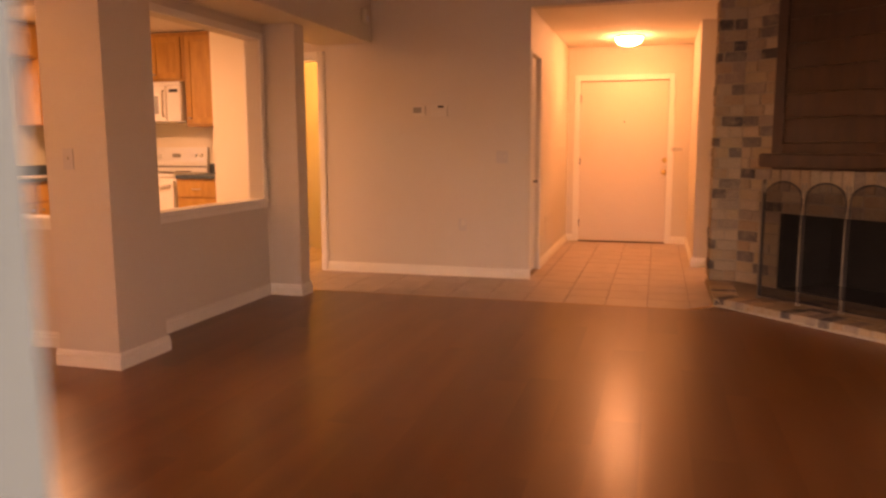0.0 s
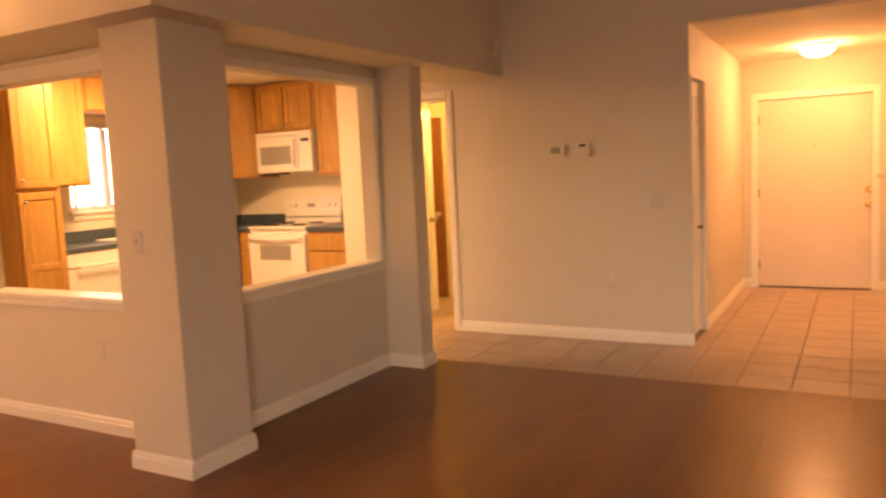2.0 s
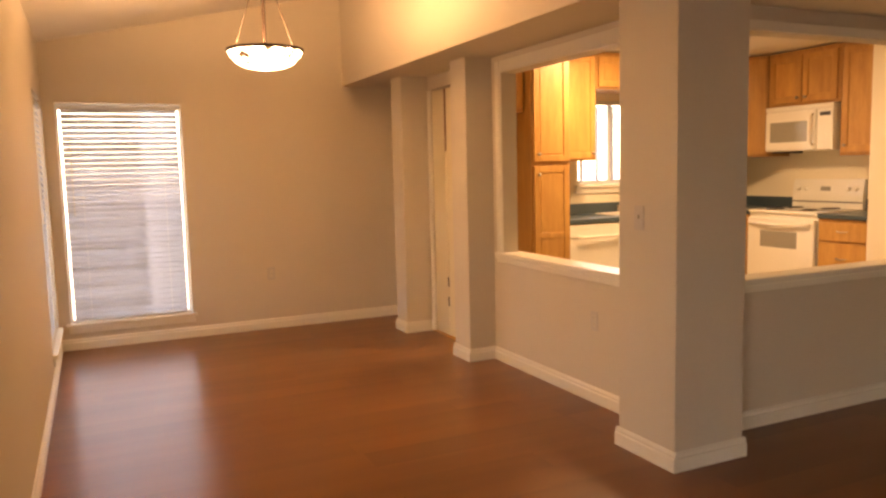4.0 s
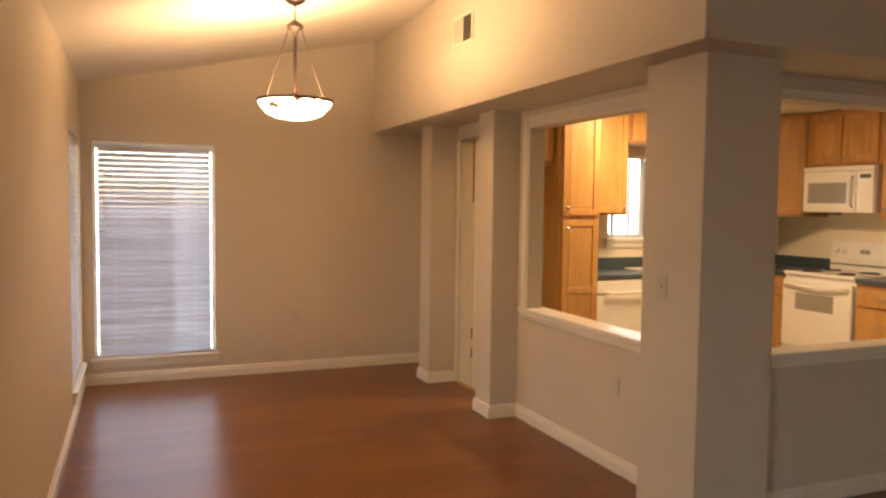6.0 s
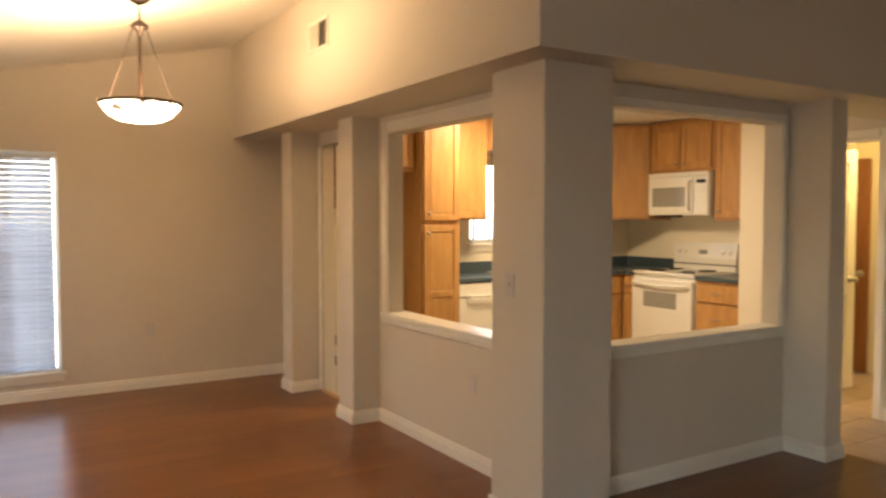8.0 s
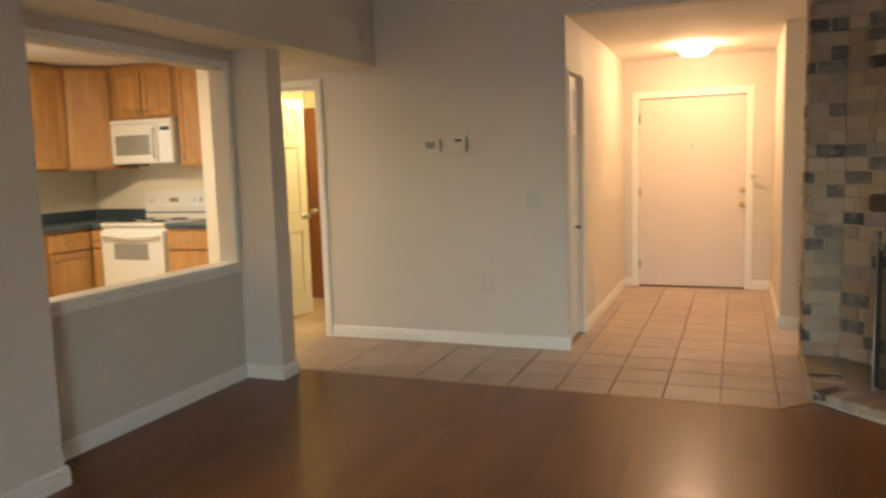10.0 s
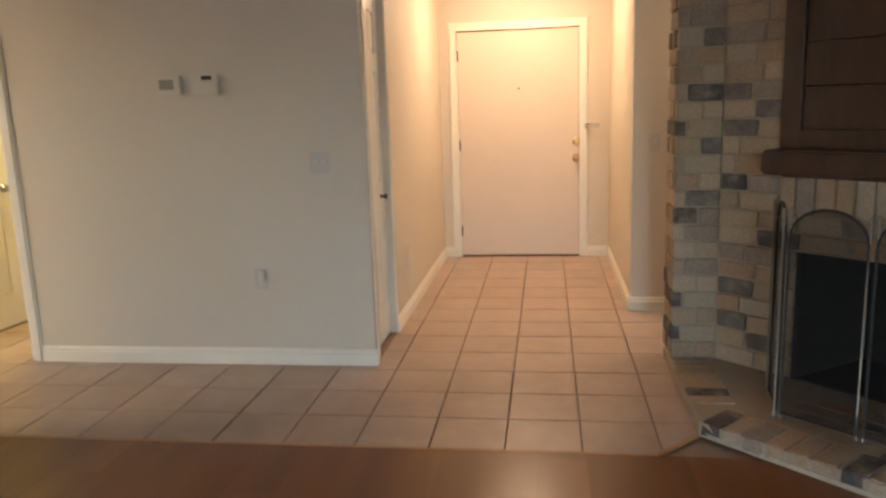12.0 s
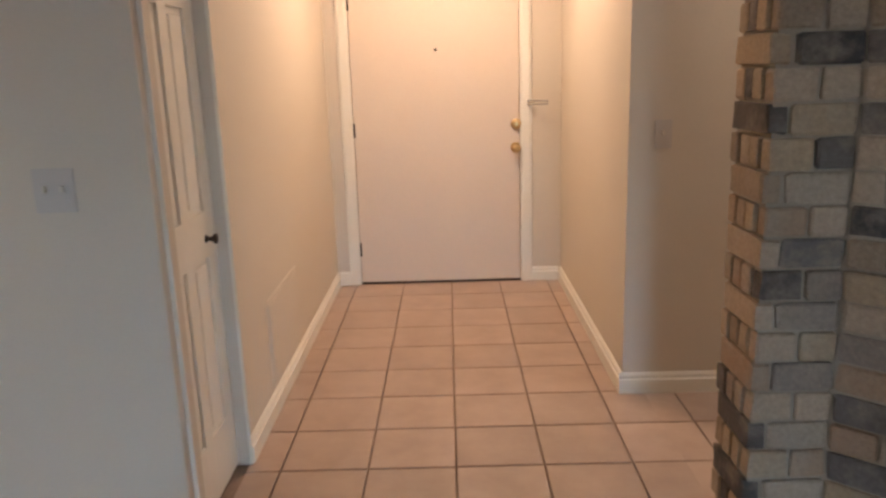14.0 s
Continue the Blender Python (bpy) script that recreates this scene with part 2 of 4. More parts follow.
def tube(bm, points, r, segs=8):
    """A round bar through the points."""
    pts = [Vector(p) for p in points]
    rings = []
    for i, p in enumerate(pts):
        d = (pts[min(i + 1, len(pts) - 1)] - pts[max(i - 1, 0)]).normalized()
        side = d.cross(Vector((0, 0, 1))) if abs(d.z) < .95 else d.cross(Vector((1, 0, 0)))
        side.normalize()
        up = d.cross(side)
        rings.append([bm.verts.new(p + r * (math.cos(2 * math.pi * k / segs) * side + math.sin(2 * math.pi * k / segs) * up)) for k in range(segs)])
    for a, b in zip(rings, rings[1:]):
        for k in range(segs):
            bm.faces.new((a[k], a[(k + 1) % segs], b[(k + 1) % segs], b[k]))
    bm.faces.new(rings[0][::-1])
    bm.faces.new(rings[-1])


def mesh_of(name, bm, material, smooth=False):
    bmesh.ops.recalc_face_normals(bm, faces=bm.faces)
    me = bpy.data.meshes.new(name)
    bm.to_mesh(me)
    bm.free()
    for mt in (material if isinstance(material, (list, tuple)) else (material,)):
        me.materials.append(mt)
    if smooth:
        for p in me.polygons:
            p.use_smooth = True
    return me


def part(name, bm, material, parent=None, label="", smooth=False, kind=""):
    ob = new(name, mesh_of(name, bm, material, smooth))
    if parent is not None:
        ob.parent = parent
    return tagged(ob, label, kind=kind)


def thing(name, label, category, m=None, group=""):
    ob = new(name)
    if m is not None:
        ob.matrix_basis = m
    return tagged(ob, label, category, group)


def boxes(name, rows, material, parent=None, label="", bevel=0.0, kind="", category=""):
    bm = bmesh.new()
    for r in rows:
        box(bm, *r, bevel)
    ob = part(name, bm, material, parent, label, kind=kind)
    return tagged(ob, category=category) if category else ob


def setting(name, rows, material, label, category, bevel=0.0):
    return boxes(name, rows, material, None, label, bevel, "structure", category)


# ---- plan ----
WEST, SOUTH, PATIO, EAST = -4.165, -2.635, -3.36, 5.3
T_WALL, DOOR_WALL = 3.40, 6.34
SOFFIT, HALL_TOP, KITCHEN_TOP = 2.172, 2.42, 2.44
HALL_L, HALL_R, PASSAGE = 1.70, 3.181, 4.53
SILL, HEAD = .80, 2.05


def roof(x, y):
    return 2.452 + .222 * (y - SOUTH)


def above_roof(x, y):
    return roof(x, y) + .06


def raised(name, pts, material, label, z0=0.0):
    bm = bmesh.new()
    prism(bm, pts, z0, above_roof)
    return tagged(part(name, bm, material, None, label, kind="structure"), category="wall")


def rect(x0, x1, y0, y1):
    return [(x0, y0), (x1, y0), (x1, y1), (x0, y1)]


# ---- walls ----
WY0, WY1, WZ0, WZ1 = -2.545, -1.60, .22, 1.992
bm = bmesh.new()
box(bm, WEST - .14, WEST, SOUTH - .12, WY0, 0, 2.3)
box(bm, WEST - .14, WEST, WY0, WY1, 0, WZ0)
box(bm, WEST - .14, WEST, WY0, WY1, WZ1, 2.3)
box(bm, WEST - .14, WEST, WY1, .42, 0, 2.3)
prism(bm, rect(WEST - .14, WEST, SOUTH - .12, .42), 2.3, above_roof)
tagged(part("wall_west", bm, M_wall, None, "tan painted dining room wall with orange-peel texture, window opening beside the corner", kind="structure"), category="wall")

SX0, SX1 = -4.02, -3.05
bm = bmesh.new()
box(bm, WEST, SX0, SOUTH - .12, SOUTH, 0, 2.3)
box(bm, SX0, SX1, SOUTH - .12, SOUTH, 0, WZ0)
box(bm, SX0, SX1, SOUTH - .12, SOUTH, WZ1, 2.3)
box(bm, SX1, 1.6, SOUTH - .12, SOUTH, 0, 2.3)
prism(bm, rect(WEST, 1.6, SOUTH - .12, SOUTH), 2.3, above_roof)
tagged(part("wall_south", bm, M_wall, None, "tan painted side wall of the dining room, plain and smooth", kind="structure"), category="wall")
raised("wall_jog", rect(1.48, 1.6, PATIO - .12, SOUTH - .12), M_wall, "short tan painted return wall beside the patio door")
PX0, PX1 = 2.22, 5.05
bm = bmesh.new()
box(bm, 1.6, PX0, PATIO - .12, PATIO, 0, 2.3)
box(bm, PX0, PX1, PATIO - .12, PATIO, 2.06, 2.3)
box(bm, PX1, EAST, PATIO - .12, PATIO, 0, 2.3)
prism(bm, rect(1.6, EAST, PATIO - .12, PATIO), 2.3, above_roof)
tagged(part("wall_patio", bm, M_wall, None, "tan painted outer wall with a wide patio door opening", kind="structure"), category="wall")
raised("wall_east", rect(EAST, EAST + .12, PATIO - .12, T_WALL + .12), M_wall, "plain tan painted living room side wall")
setting("wall_entry_east", [(EAST, EAST + .12, T_WALL + .12, DOOR_WALL + .12, 0, 2.6)], M_wall, "plain tan painted wall closing the entry passage", "wall")

TD0, TD1 = -1.09, -.343
bm = bmesh.new()
box(bm, -1.14, TD0, T_WALL, T_WALL + .12, 0, 2.5)
box(bm, TD0, TD1, T_WALL, T_WALL + .12, 2.05, 2.5)
box(bm, TD1, HALL_L, T_WALL, T_WALL + .12, 0, 2.5)
prism(bm, rect(-.35, HALL_L, T_WALL, T_WALL + .12), 2.5, above_roof)
prism(bm, rect(HALL_L, EAST, T_WALL, T_WALL + .12), HALL_TOP, above_roof)
tagged(part("wall_north", bm, M_wall, None, "pale tan painted wall with orange-peel texture, between bedroom doorway and entry hall", kind="structure"), category="wall")

CY0, CY1 = 3.45, 3.99
setting("wall_hall_left", [(HALL_L - .12, HALL_L, T_WALL + .12, DOOR_WALL, 2.04, 2.6), (HALL_L - .12, HALL_L, CY1, DOOR_WALL, 0, 2.04),
                           (HALL_L - .12, HALL_L, DOOR_WALL, DOOR_WALL + .12, 0, 2.6)], M_wall,
        "cream painted entry hall wall with a closet door opening", "wall")
FX0, FX1 = 1.853, 2.921
setting("wall_front", [(HALL_L, FX0, DOOR_WALL, DOOR_WALL + .14, 0, 2.6), (FX0, FX1, DOOR_WALL, DOOR_WALL + .14, 2.010, 2.6),
                       (FX1, EAST, DOOR_WALL, DOOR_WALL + .14, 0, 2.6)], M_wall, "cream painted end wall around the front door", "wall")
setting("wall_hall_right", [(HALL_R, HALL_R + .12, PASSAGE + .12, DOOR_WALL, 0, 2.6), (HALL_R, EAST, PASSAGE, PASSAGE + .12, 0, 2.6)], M_wall,
        "cream painted hall wall turning the corner into a side passage", "wall")

# ---- kitchen block ----
bm = bmesh.new()
prism(bm, rect(WEST, .2, -.18, .42), SOFFIT, above_roof)
prism(bm, rect(-.37, .2, .42, T_WALL), SOFFIT, above_roof)
tagged(part("soffit", bm, M_wall, None, "deep tan painted dropped soffit wrapping round the kitchen corner", kind="structure"), category="soffit")
setting("column", [(-.385, .012, .0, .415, 0, SOFFIT)], M_wall, "square tan painted corner column under the soffit", "column")
setting("pilaster_dining", [(-2.447, -2.205, .092, .42, 0, SOFFIT)], M_wall, "square tan painted post beside the kitchen doorway", "pilaster")
setting("pilaster_doorway", [(-3.565, -3.34, .065, .42, 0, SOFFIT)], M_wall, "square tan painted post at the far side of the kitchen doorway", "pilaster")
setting("pilaster_passage", [(-.37, .035, 2.155, 2.315, 0, SOFFIT)], M_wall, "square tan painted post at the end of the half wall", "pilaster")
OX0, OY1 = -2.065, 2.095
setting("half_wall_south", [(-2.205, -.385, .305, .42, 0, SILL - .035), (-2.205, OX0, .305, .42, SILL - .035, SOFFIT),
                            (OX0, -.385, .305, .42, HEAD, SOFFIT)], M_wall, "tan painted half wall with a pass-through opening into the kitchen", "wall")
setting("half_wall_east", [(-.37, -.25, .415, 2.155, 0, SILL - .035), (-.37, -.25, OY1, 2.155, SILL - .035, SOFFIT),
                           (-.37, -.25, .415, OY1, HEAD, SOFFIT)], M_wall, "tan painted half wall with a second pass-through opening", "wall")
setting("wall_dining_north", [(WEST, -3.565, .305, .42, 0, SOFFIT), (-2.90, -2.447, .30, .42, HEAD + .01, SOFFIT), (-3.34, -3.265, .31, .42, 0, SOFFIT), (-3.265, -2.90, .30, .42, HEAD + .01, SOFFIT)], M_wall,
        "tan painted wall stub and header over the kitchen doorway", "wall")
KW0, KW1, KZ0, KZ1 = 1.95, 2.82, 1.21, 2.02
setting("wall_kitchen_west", [(-3.64, -3.5, .42, KW0, 0, 2.5), (-3.64, -3.5, KW0, KW1, 0, KZ0), (-3.64, -3.5, KW0, KW1, KZ1, 2.5),
                              (-3.64, -3.5, KW1, 4.22, 0, 2.5)], M_kitchen, "cream painted kitchen wall with a window opening over the sink", "wall")
setting("wall_kitchen_north", [(-3.5, -1.52, 4.10, 4.22, 0, 2.5)], M_kitchen, "cream painted kitchen wall behind the stove", "wall")
setting("wall_kitchen_partition", [(-1.52, -1.40, T_WALL + .12, 5.0, 0, 2.5)], M_kitchen, "cream painted partition beside the stove", "wall")
# runs on from wall_north, painted lighter where the kitchen lamp falls on it
setting("wall_kitchen_return", [(-1.52, -1.14, T_WALL, T_WALL + .12, 0, 2.5)], M_kitchen, "kitchen end wall beside the counter, its cream lightened as if lamplit", "wall")
setting("wall_kitchen_south", [(-3.5, -3.45, .42, .44, 0, 2.5)], M_kitchen, "cream painted kitchen corner", "wall")
setting("ceiling_kitchen", [(-3.64, -.37, .42, T_WALL, KITCHEN_TOP, KITCHEN_TOP + .1), (-3.64, -1.52, T_WALL, 4.22, KITCHEN_TOP, KITCHEN_TOP + .1)],
        M_ceil, "flat off-white kitchen ceiling", "ceiling")
setting("ceiling_hall", [(HALL_L, EAST, T_WALL + .12, DOOR_WALL, HALL_TOP, HALL_TOP + .12)], M_ceil, "flat textured entry hall ceiling, off-white", "ceiling")
bm = bmesh.new()
prism(bm, rect(WEST - .14, EAST + .12, PATIO - .12, T_WALL + .12), roof, lambda x, y: roof(x, y) + .2)
tagged(part("ceiling", bm, M_ceil, None, "off-white textured sloping ceiling rising away from the outer wall", kind="structure"), category="ceiling")

# room behind the doorway, closet
setting("wall_bedroom_hall", [(-1.40, .42, 4.92, 5.04, 0, 2.5), (.30, .42, T_WALL + .12, 4.92, 0, 2.5)], M_cream, "cream painted walls of the back hallway", "wall")
setting("ceiling_bedroom_hall", [(-1.52, .42, T_WALL + .12, 5.04, 2.44, 2.54)], M_ceil, "flat off-white back hallway ceiling", "ceiling")
setting("wall_closet", [(.95, HALL_L - .12, 4.10, 4.2, 0, 2.5), (.85, .95, T_WALL + .12, 4.2, 0, 2.5)], M_wall, "plain painted closet walls", "wall")
setting("ceiling_closet", [(.85, HALL_L - .12, T_WALL + .12, 4.2, 2.44, 2.54)], M_ceil, "plain closet ceiling", "ceiling")

# ---- floors ----
setting("floor", [(WEST - .14, EAST + .12, PATIO - .12, DOOR_WALL + .14, -.15, -.014)], M_grout, "dark subfloor and grout bed under the planks and tiles", "floor")
setting("floor_kitchen", [(-3.5, -.37, .42, 2.42, -.013, 0), (-3.5, -1.53, 2.42, T_WALL, -.013, 0), (-3.5, -1.52, T_WALL, 4.10, -.013, 0)], M_vinyl,
        "pale sheet vinyl kitchen floor", "floor")
setting("ground", [(-150, 150, -150, 150, -.30, -.20)], M_paleground, "flat unseen ground round the house, made pale to brighten the blinds", "ground")
setting("patio_slab", [(.5, 6.5, -7.5, PATIO - .12, -.20, -.03)], M_concrete, "bare concrete patio slab outside the door", "pavement")


# ---- trims ----
def baseboard(name, runs, label):
    """Runs are (x0, y0, x1, y1) along a wall's foot; the board stands to the left of the way."""
    bm = bmesh.new()
    for x0, y0, x1, y1 in runs:
        d = Vector((x1 - x0, y1 - y0, 0)).normalized()
        n = Vector((-d.y, d.x, 0))
        prof = [(0, 0), (.017, 0), (.017, .062), (.011, .066), (.011, .080), (.004, .092), (0, .092)]
        ends = []
        for p, s in ((Vector((x0, y0, 0)), -1), (Vector((x1, y1, 0)), 1)):
            ends.append([bm.verts.new(p + n * a + Vector((0, 0, z)) + d * s * 0) for a, z in prof])
        for i in range(len(prof)):
            j = (i + 1) % len(prof)
            bm.faces.new((ends[0][i], ends[1][i], ends[1][j], ends[0][j]))
        bm.faces.new(ends[0])
        bm.faces.new(ends[1][::-1])
    return tagged(part(name, bm, M_trim, None, label, kind="structure"), category="baseboard")


E = .0165
baseboard("baseboard_west", [(WEST, .305, WEST, SOUTH)], "glossy white stepped baseboard under the dining window wall")
baseboard("baseboard_south", [(WEST, SOUTH, 1.6, SOUTH)], "glossy white stepped baseboard along the side wall")

BB = "glossy white stepped baseboard "
baseboard("baseboard_column", [(.012 + E, .0, -.385 - E, .0), (.012, .415 + E, .012, .0), (-.233, .415, .012, .415), (-.385, .0, -.385, .305)], BB + "round the corner column")
baseboard("baseboard_half_wall_south", [(-.385 - E, .305, -2.205, .305)], BB + "under the pass-through")
baseboard("baseboard_pilaster_dining", [(-2.205, .305 - E, -2.205, .092), (-2.205 + E, .092, -2.447 - E, .092), (-2.447, .092, -2.447, .42)], BB + "round a square post")
baseboard("baseboard_pilaster_doorway", [(-3.34, .31, -3.34, .065), (-3.34 + E, .065, -3.565 - E, .065), (-3.565, .065, -3.565, .305)], BB + "round the post by the doorway")
baseboard("baseboard_dining_north", [(-3.565 - E, .305, WEST + E, .305)], BB + "on the short wall stub")
baseboard("baseboard_half_wall_east", [(-.25, 2.155, -.25, .415 + E)], BB + "under the second pass-through")
baseboard("baseboard_pilaster_passage", [(.035, 2.155, -.233, 2.155), (.035, 2.315 + E, .035, 2.155 - E), (-.37, 2.315, .035, 2.315)], BB + "round the end post")
baseboard("baseboard_north", [(HALL_L + E, T_WALL, TD1 + .062, T_WALL)], BB + "under the thermostat wall")
baseboard("baseboard_hall_left", [(HALL_L, DOOR_WALL, HALL_L, 4.003), (HALL_L, 3.427, HALL_L, T_WALL)], BB + "in the entry hall")
baseboard("baseboard_front", [(FX0 - .072, DOOR_WALL, HALL_L + E, DOOR_WALL), (HALL_R - E, DOOR_WALL, FX1 + .072, DOOR_WALL)], BB + "beside the front door")
baseboard("baseboard_hall_right", [(HALL_R, PASSAGE, HALL_R, DOOR_WALL), (EAST, PASSAGE, HALL_R - E, PASSAGE)], BB + "turning into the side passage")


def casing(name, axis, at, a0, a1, z0, z1, w, t, side, label, sill=False):
    """Flat trim round an opening. axis: 'x' or 'y', the way along the wall; at: the wall's face; side: +1 or -1, where it stands out."""
    rows = [(a0 - w, a0, z0, z1 + w), (a1, a1 + w, z0, z1 + w), (a0, a1, z1, z1 + w)]
    bm = bmesh.new()
    for p, q, lo, hi in rows:
        lay = sorted((at, at + side * t))
        lay2 = sorted((at, at + side * t * .55))
        mid = (p + q) / 2
        for aa, bb, l in ((p, q, lay2), (p + w * .18 if q - p < 2 * w else p, q - w * .18 if q - p < 2 * w else q, lay)):
            l0, h0 = lo, hi
            if axis == "x":
                box(bm, aa, bb, l[0], l[1], l0, h0 - (0 if l is lay2 else .003), .002)
            else:
                box(bm, l[0], l[1], aa, bb, l0, h0 - (0 if l is lay2 else .003), .002)
    return tagged(part(name, bm, M_trim, None, label, kind="structure"), category="trim")


casing("trim_pass_south", "x", .305, OX0, -.50, SILL, HEAD, .085, .018, -1, "white painted flat trim round the pass-through opening")
casing("trim_pass_east", "y", -.25, .52, OY1, SILL, HEAD, .052, .018, 1, "white painted flat trim round the second pass-through")
casing("trim_north_door", "x", T_WALL, TD0, TD1, 0, 2.05, .062, .02, -1, "white painted door trim with a stepped edge")
casing("trim_closet", "y", HALL_L, CY0, CY1, 0, 2.04, .012, .012, 1, "thin white painted edge trim of the closet door")
casing("trim_front", "x", DOOR_WALL, FX0 + .003, FX1 - .003, 0, 2.010, .075, .02, -1, "cream painted trim round the front door")
setting("trim_dining_doorway", [(-3.323, -3.268, .292, .309, .012, HEAD)], M_trim, "cream painted trim strip by the doorway", "trim", .003)
bm = bmesh.new()
box(bm, OX0 - .10, -.386, .278, .46, SILL - .035, SILL - .004, .006, 2)
box(bm, OX0 - .08, -.386, .288, .305, SILL - .075, SILL - .036, .004)
box(bm, OX0 - .09, -.386, .283, .305, SILL - .05, SILL - .0365, .003)
tagged(part("sill_south", bm, M_trim, None, "glossy white pass-through ledge with a moulded apron", kind="structure"), category="ledge")
bm = bmesh.new()
box(bm, -.385, -.226, .416, OY1 + .05, SILL - .035, SILL - .004, .006, 2)
box(bm, -.25, -.234, .416, OY1 + .05, SILL - .075, SILL - .036, .004)
tagged(part("sill_east", bm, M_trim, None, "glossy white second pass-through ledge with a moulded apron", kind="structure"), category="ledge")
setting("threshold", [(-3.32, -2.465, .29, .42, .0005, .010)], M_oak, "worn wooden threshold strip in the kitchen doorway", "threshold", .003)


# ---- windows ----
def blind_window(name, m, w, z0, z1, slats, label, blind_label, kitchen=False):
    """A window in a wall 0.12 thick; local x along the wall, local -y into the room."""
    win = thing(name, label, "window", m)
    win["kind"] = "structure"
    fr = bmesh.new()
    f = .04 if kitchen else .016
    for a, b, c, d in ((0, f, z0, z1), (w - f, w, z0, z1), (f, w - f, z0, z0 + f), (f, w - f, z1 - f, z1)):
        box(fr, a, b, .075, .115, c, d, .003)
    if kitchen:
        box(fr, w / 2 - .025, w / 2 + .025, .08, .11, z0 + f, z1 - f, .003)
    part("window_frame", fr, M_alu, win)
    for c, d in ((z0 + f, z1 - f),):
        pb = bmesh.new()
        box(pb, f, w - f, .092, .097, c, d)
        p = part("pane", pb, M_glass, win)
        p.visible_shadow = False
    sb = bmesh.new()
    box(sb, -.035, w + .035, -.035, .07, z0 - .032, z0 - .002, .004)
    box(sb, -.02, w + .02, -.018, -.002, z0 - .085, z0 - .034, .003)
    part("window_sill", sb, M_trim, win, "white painted sill with apron")
    if slats:
        bl = thing("window_blind", blind_label, "blind", m)
        hb = bmesh.new()
        box(hb, .012, w - .012, .010, .055, z1 - .052, z1 - .020, .004)
        part("headrail", hb, M_rail, bl)
        sm = bmesh.new()
        n, ww = 6, .052
        up = [sm.verts.new((x, -.0 + ww * (i / n - .5), .009 * (1 - (2 * i / n - 1) ** 2))) for i in range(n + 1) for x in (.034, w - .034)]
        for i in range(n):
            sm.faces.new((up[2 * i], up[2 * i + 1], up[2 * i + 3], up[2 * i + 2]))
        bmesh.ops.solidify(sm, geom=sm.faces[:], thickness=.0022)
        me = mesh_of("slat", sm, M_slat)
        top, bot = z1 - .06, z0 + .035
        for k in range(slats):
            z = bot + (top - bot) * k / (slats - 1)
            s = new("slat", me)
            s.parent = bl
            s.matrix_basis = pose(0, .034, z, 55, 0, 0)
        bb = bmesh.new()
        box(bb, .016, w - .016, .018, .050, z0 + .004, z0 + .022, .004)
        part("bottom_rail", bb, M_rail, bl)
        for x in (.16, w - .16):
            cb = bmesh.new()
            tube(cb, [(x, .006, z1 - .04), (x, .006, z0 + .02)], .0012, 5)
            part("lift_cord", cb, M_trim, bl)
        wb = bmesh.new()
        tube(wb, [(.09, .000, z1 - .05), (.088, -.004, z1 - .9)], .004, 6)
        part("tilt_wand", wb, M_plastic, bl)
    return win


blind_window("window_dining", pose(WEST, WY0, 0, 0, 0, 90), WY1 - WY0, WZ0, WZ1, 39, "tall white framed window with closed blind in the dining room",
             "closed white horizontal slat blind with daylight round its edges")
blind_window("window_corner", pose(SX1, SOUTH, 0, 0, 0, 180), SX1 - SX0, WZ0, WZ1, 39, "tall white framed window beside the room corner",
             "closed white horizontal slat blind in the corner side window")
blind_window("window_kitchen", pose(-3.5, KW0, 0, 0, 0, 90), KW1 - KW0, KZ0, KZ1, 0, "white framed kitchen window over the sink, bright outside", "", True)
kb = thing("vertical_blind", "open white vertical vanes hanging in the kitchen window", "blind", pose(-3.5, KW0, 0, 0, 0, 90))
hb = bmesh.new()
box(hb, .01, KW1 - KW0 - .01, .005, .045, KZ1 - .045, KZ1 - .003, .004)
part("headrail", hb, M_alu, kb)
vb = bmesh.new()
box(vb, -.04, .04, -.0008, .0008, KZ0 + .03, KZ1 - .05)
vme_k = mesh_of("vane", vb, M_kvane)
for k in range(5):
    v = new("vane", vme_k)
    v.parent = kb
    v.matrix_basis = pose(.06 + k * (KW1 - KW0 - .12) / 4, .03, 0, 0, 0, 72 + random.uniform(-7, 7))

# patio door
pd = thing("patio_door", "open white aluminium sliding glass patio door", "door")
pd["kind"] = "structure"
fr = bmesh.new()
for r in ((PX0 - .02, PX0 + .03, PATIO - .10, PATIO - .02, 0, 2.06), (PX1 - .04, PX1 + .01, PATIO - .10, PATIO - .02, 0, 2.06), (PX0 + .03, PX1 - .04, PATIO - .10, PATIO - .02, 2.0, 2.06),
          (PX0 + .03, PX1 - .04, PATIO - .10, PATIO - .02, -.012, .02)):
    box(fr, *r, .003)
part("door_frame", fr, M_alu, pd)
for n, (a, b, y) in enumerate(((3.62, 4.99, PATIO - .08), (3.66, 5.0, PATIO - .045))):
    fb = bmesh.new()
    for r in ((a, a + .05, .02, 2.0), (b - .05, b, .02, 2.0), (a + .05, b - .05, .02, .09), (a + .05, b - .05, 1.94, 2.0)):
        box(fb, r[0], r[1], y - .014, y + .014, r[2], r[3], .003)
    sash = part("sliding_sash", fb, M_alu, pd)
    gb = bmesh.new()
    box(gb, a + .05, b - .05, y - .003, y + .003, .09, 1.94)
    part("pane", gb, M_glass, sash).visible_shadow = False
vb = thing("patio_vertical_blind", "vertical vanes darkened to grey-green, drawn together at the edge of the patio door", "blind")
hb = bmesh.new()
box(hb, PX0 - .02, PX1 + .02, PATIO + .004, PATIO + .045, 2.07, 2.11, .004)
part("headrail", hb, M_alu, vb)
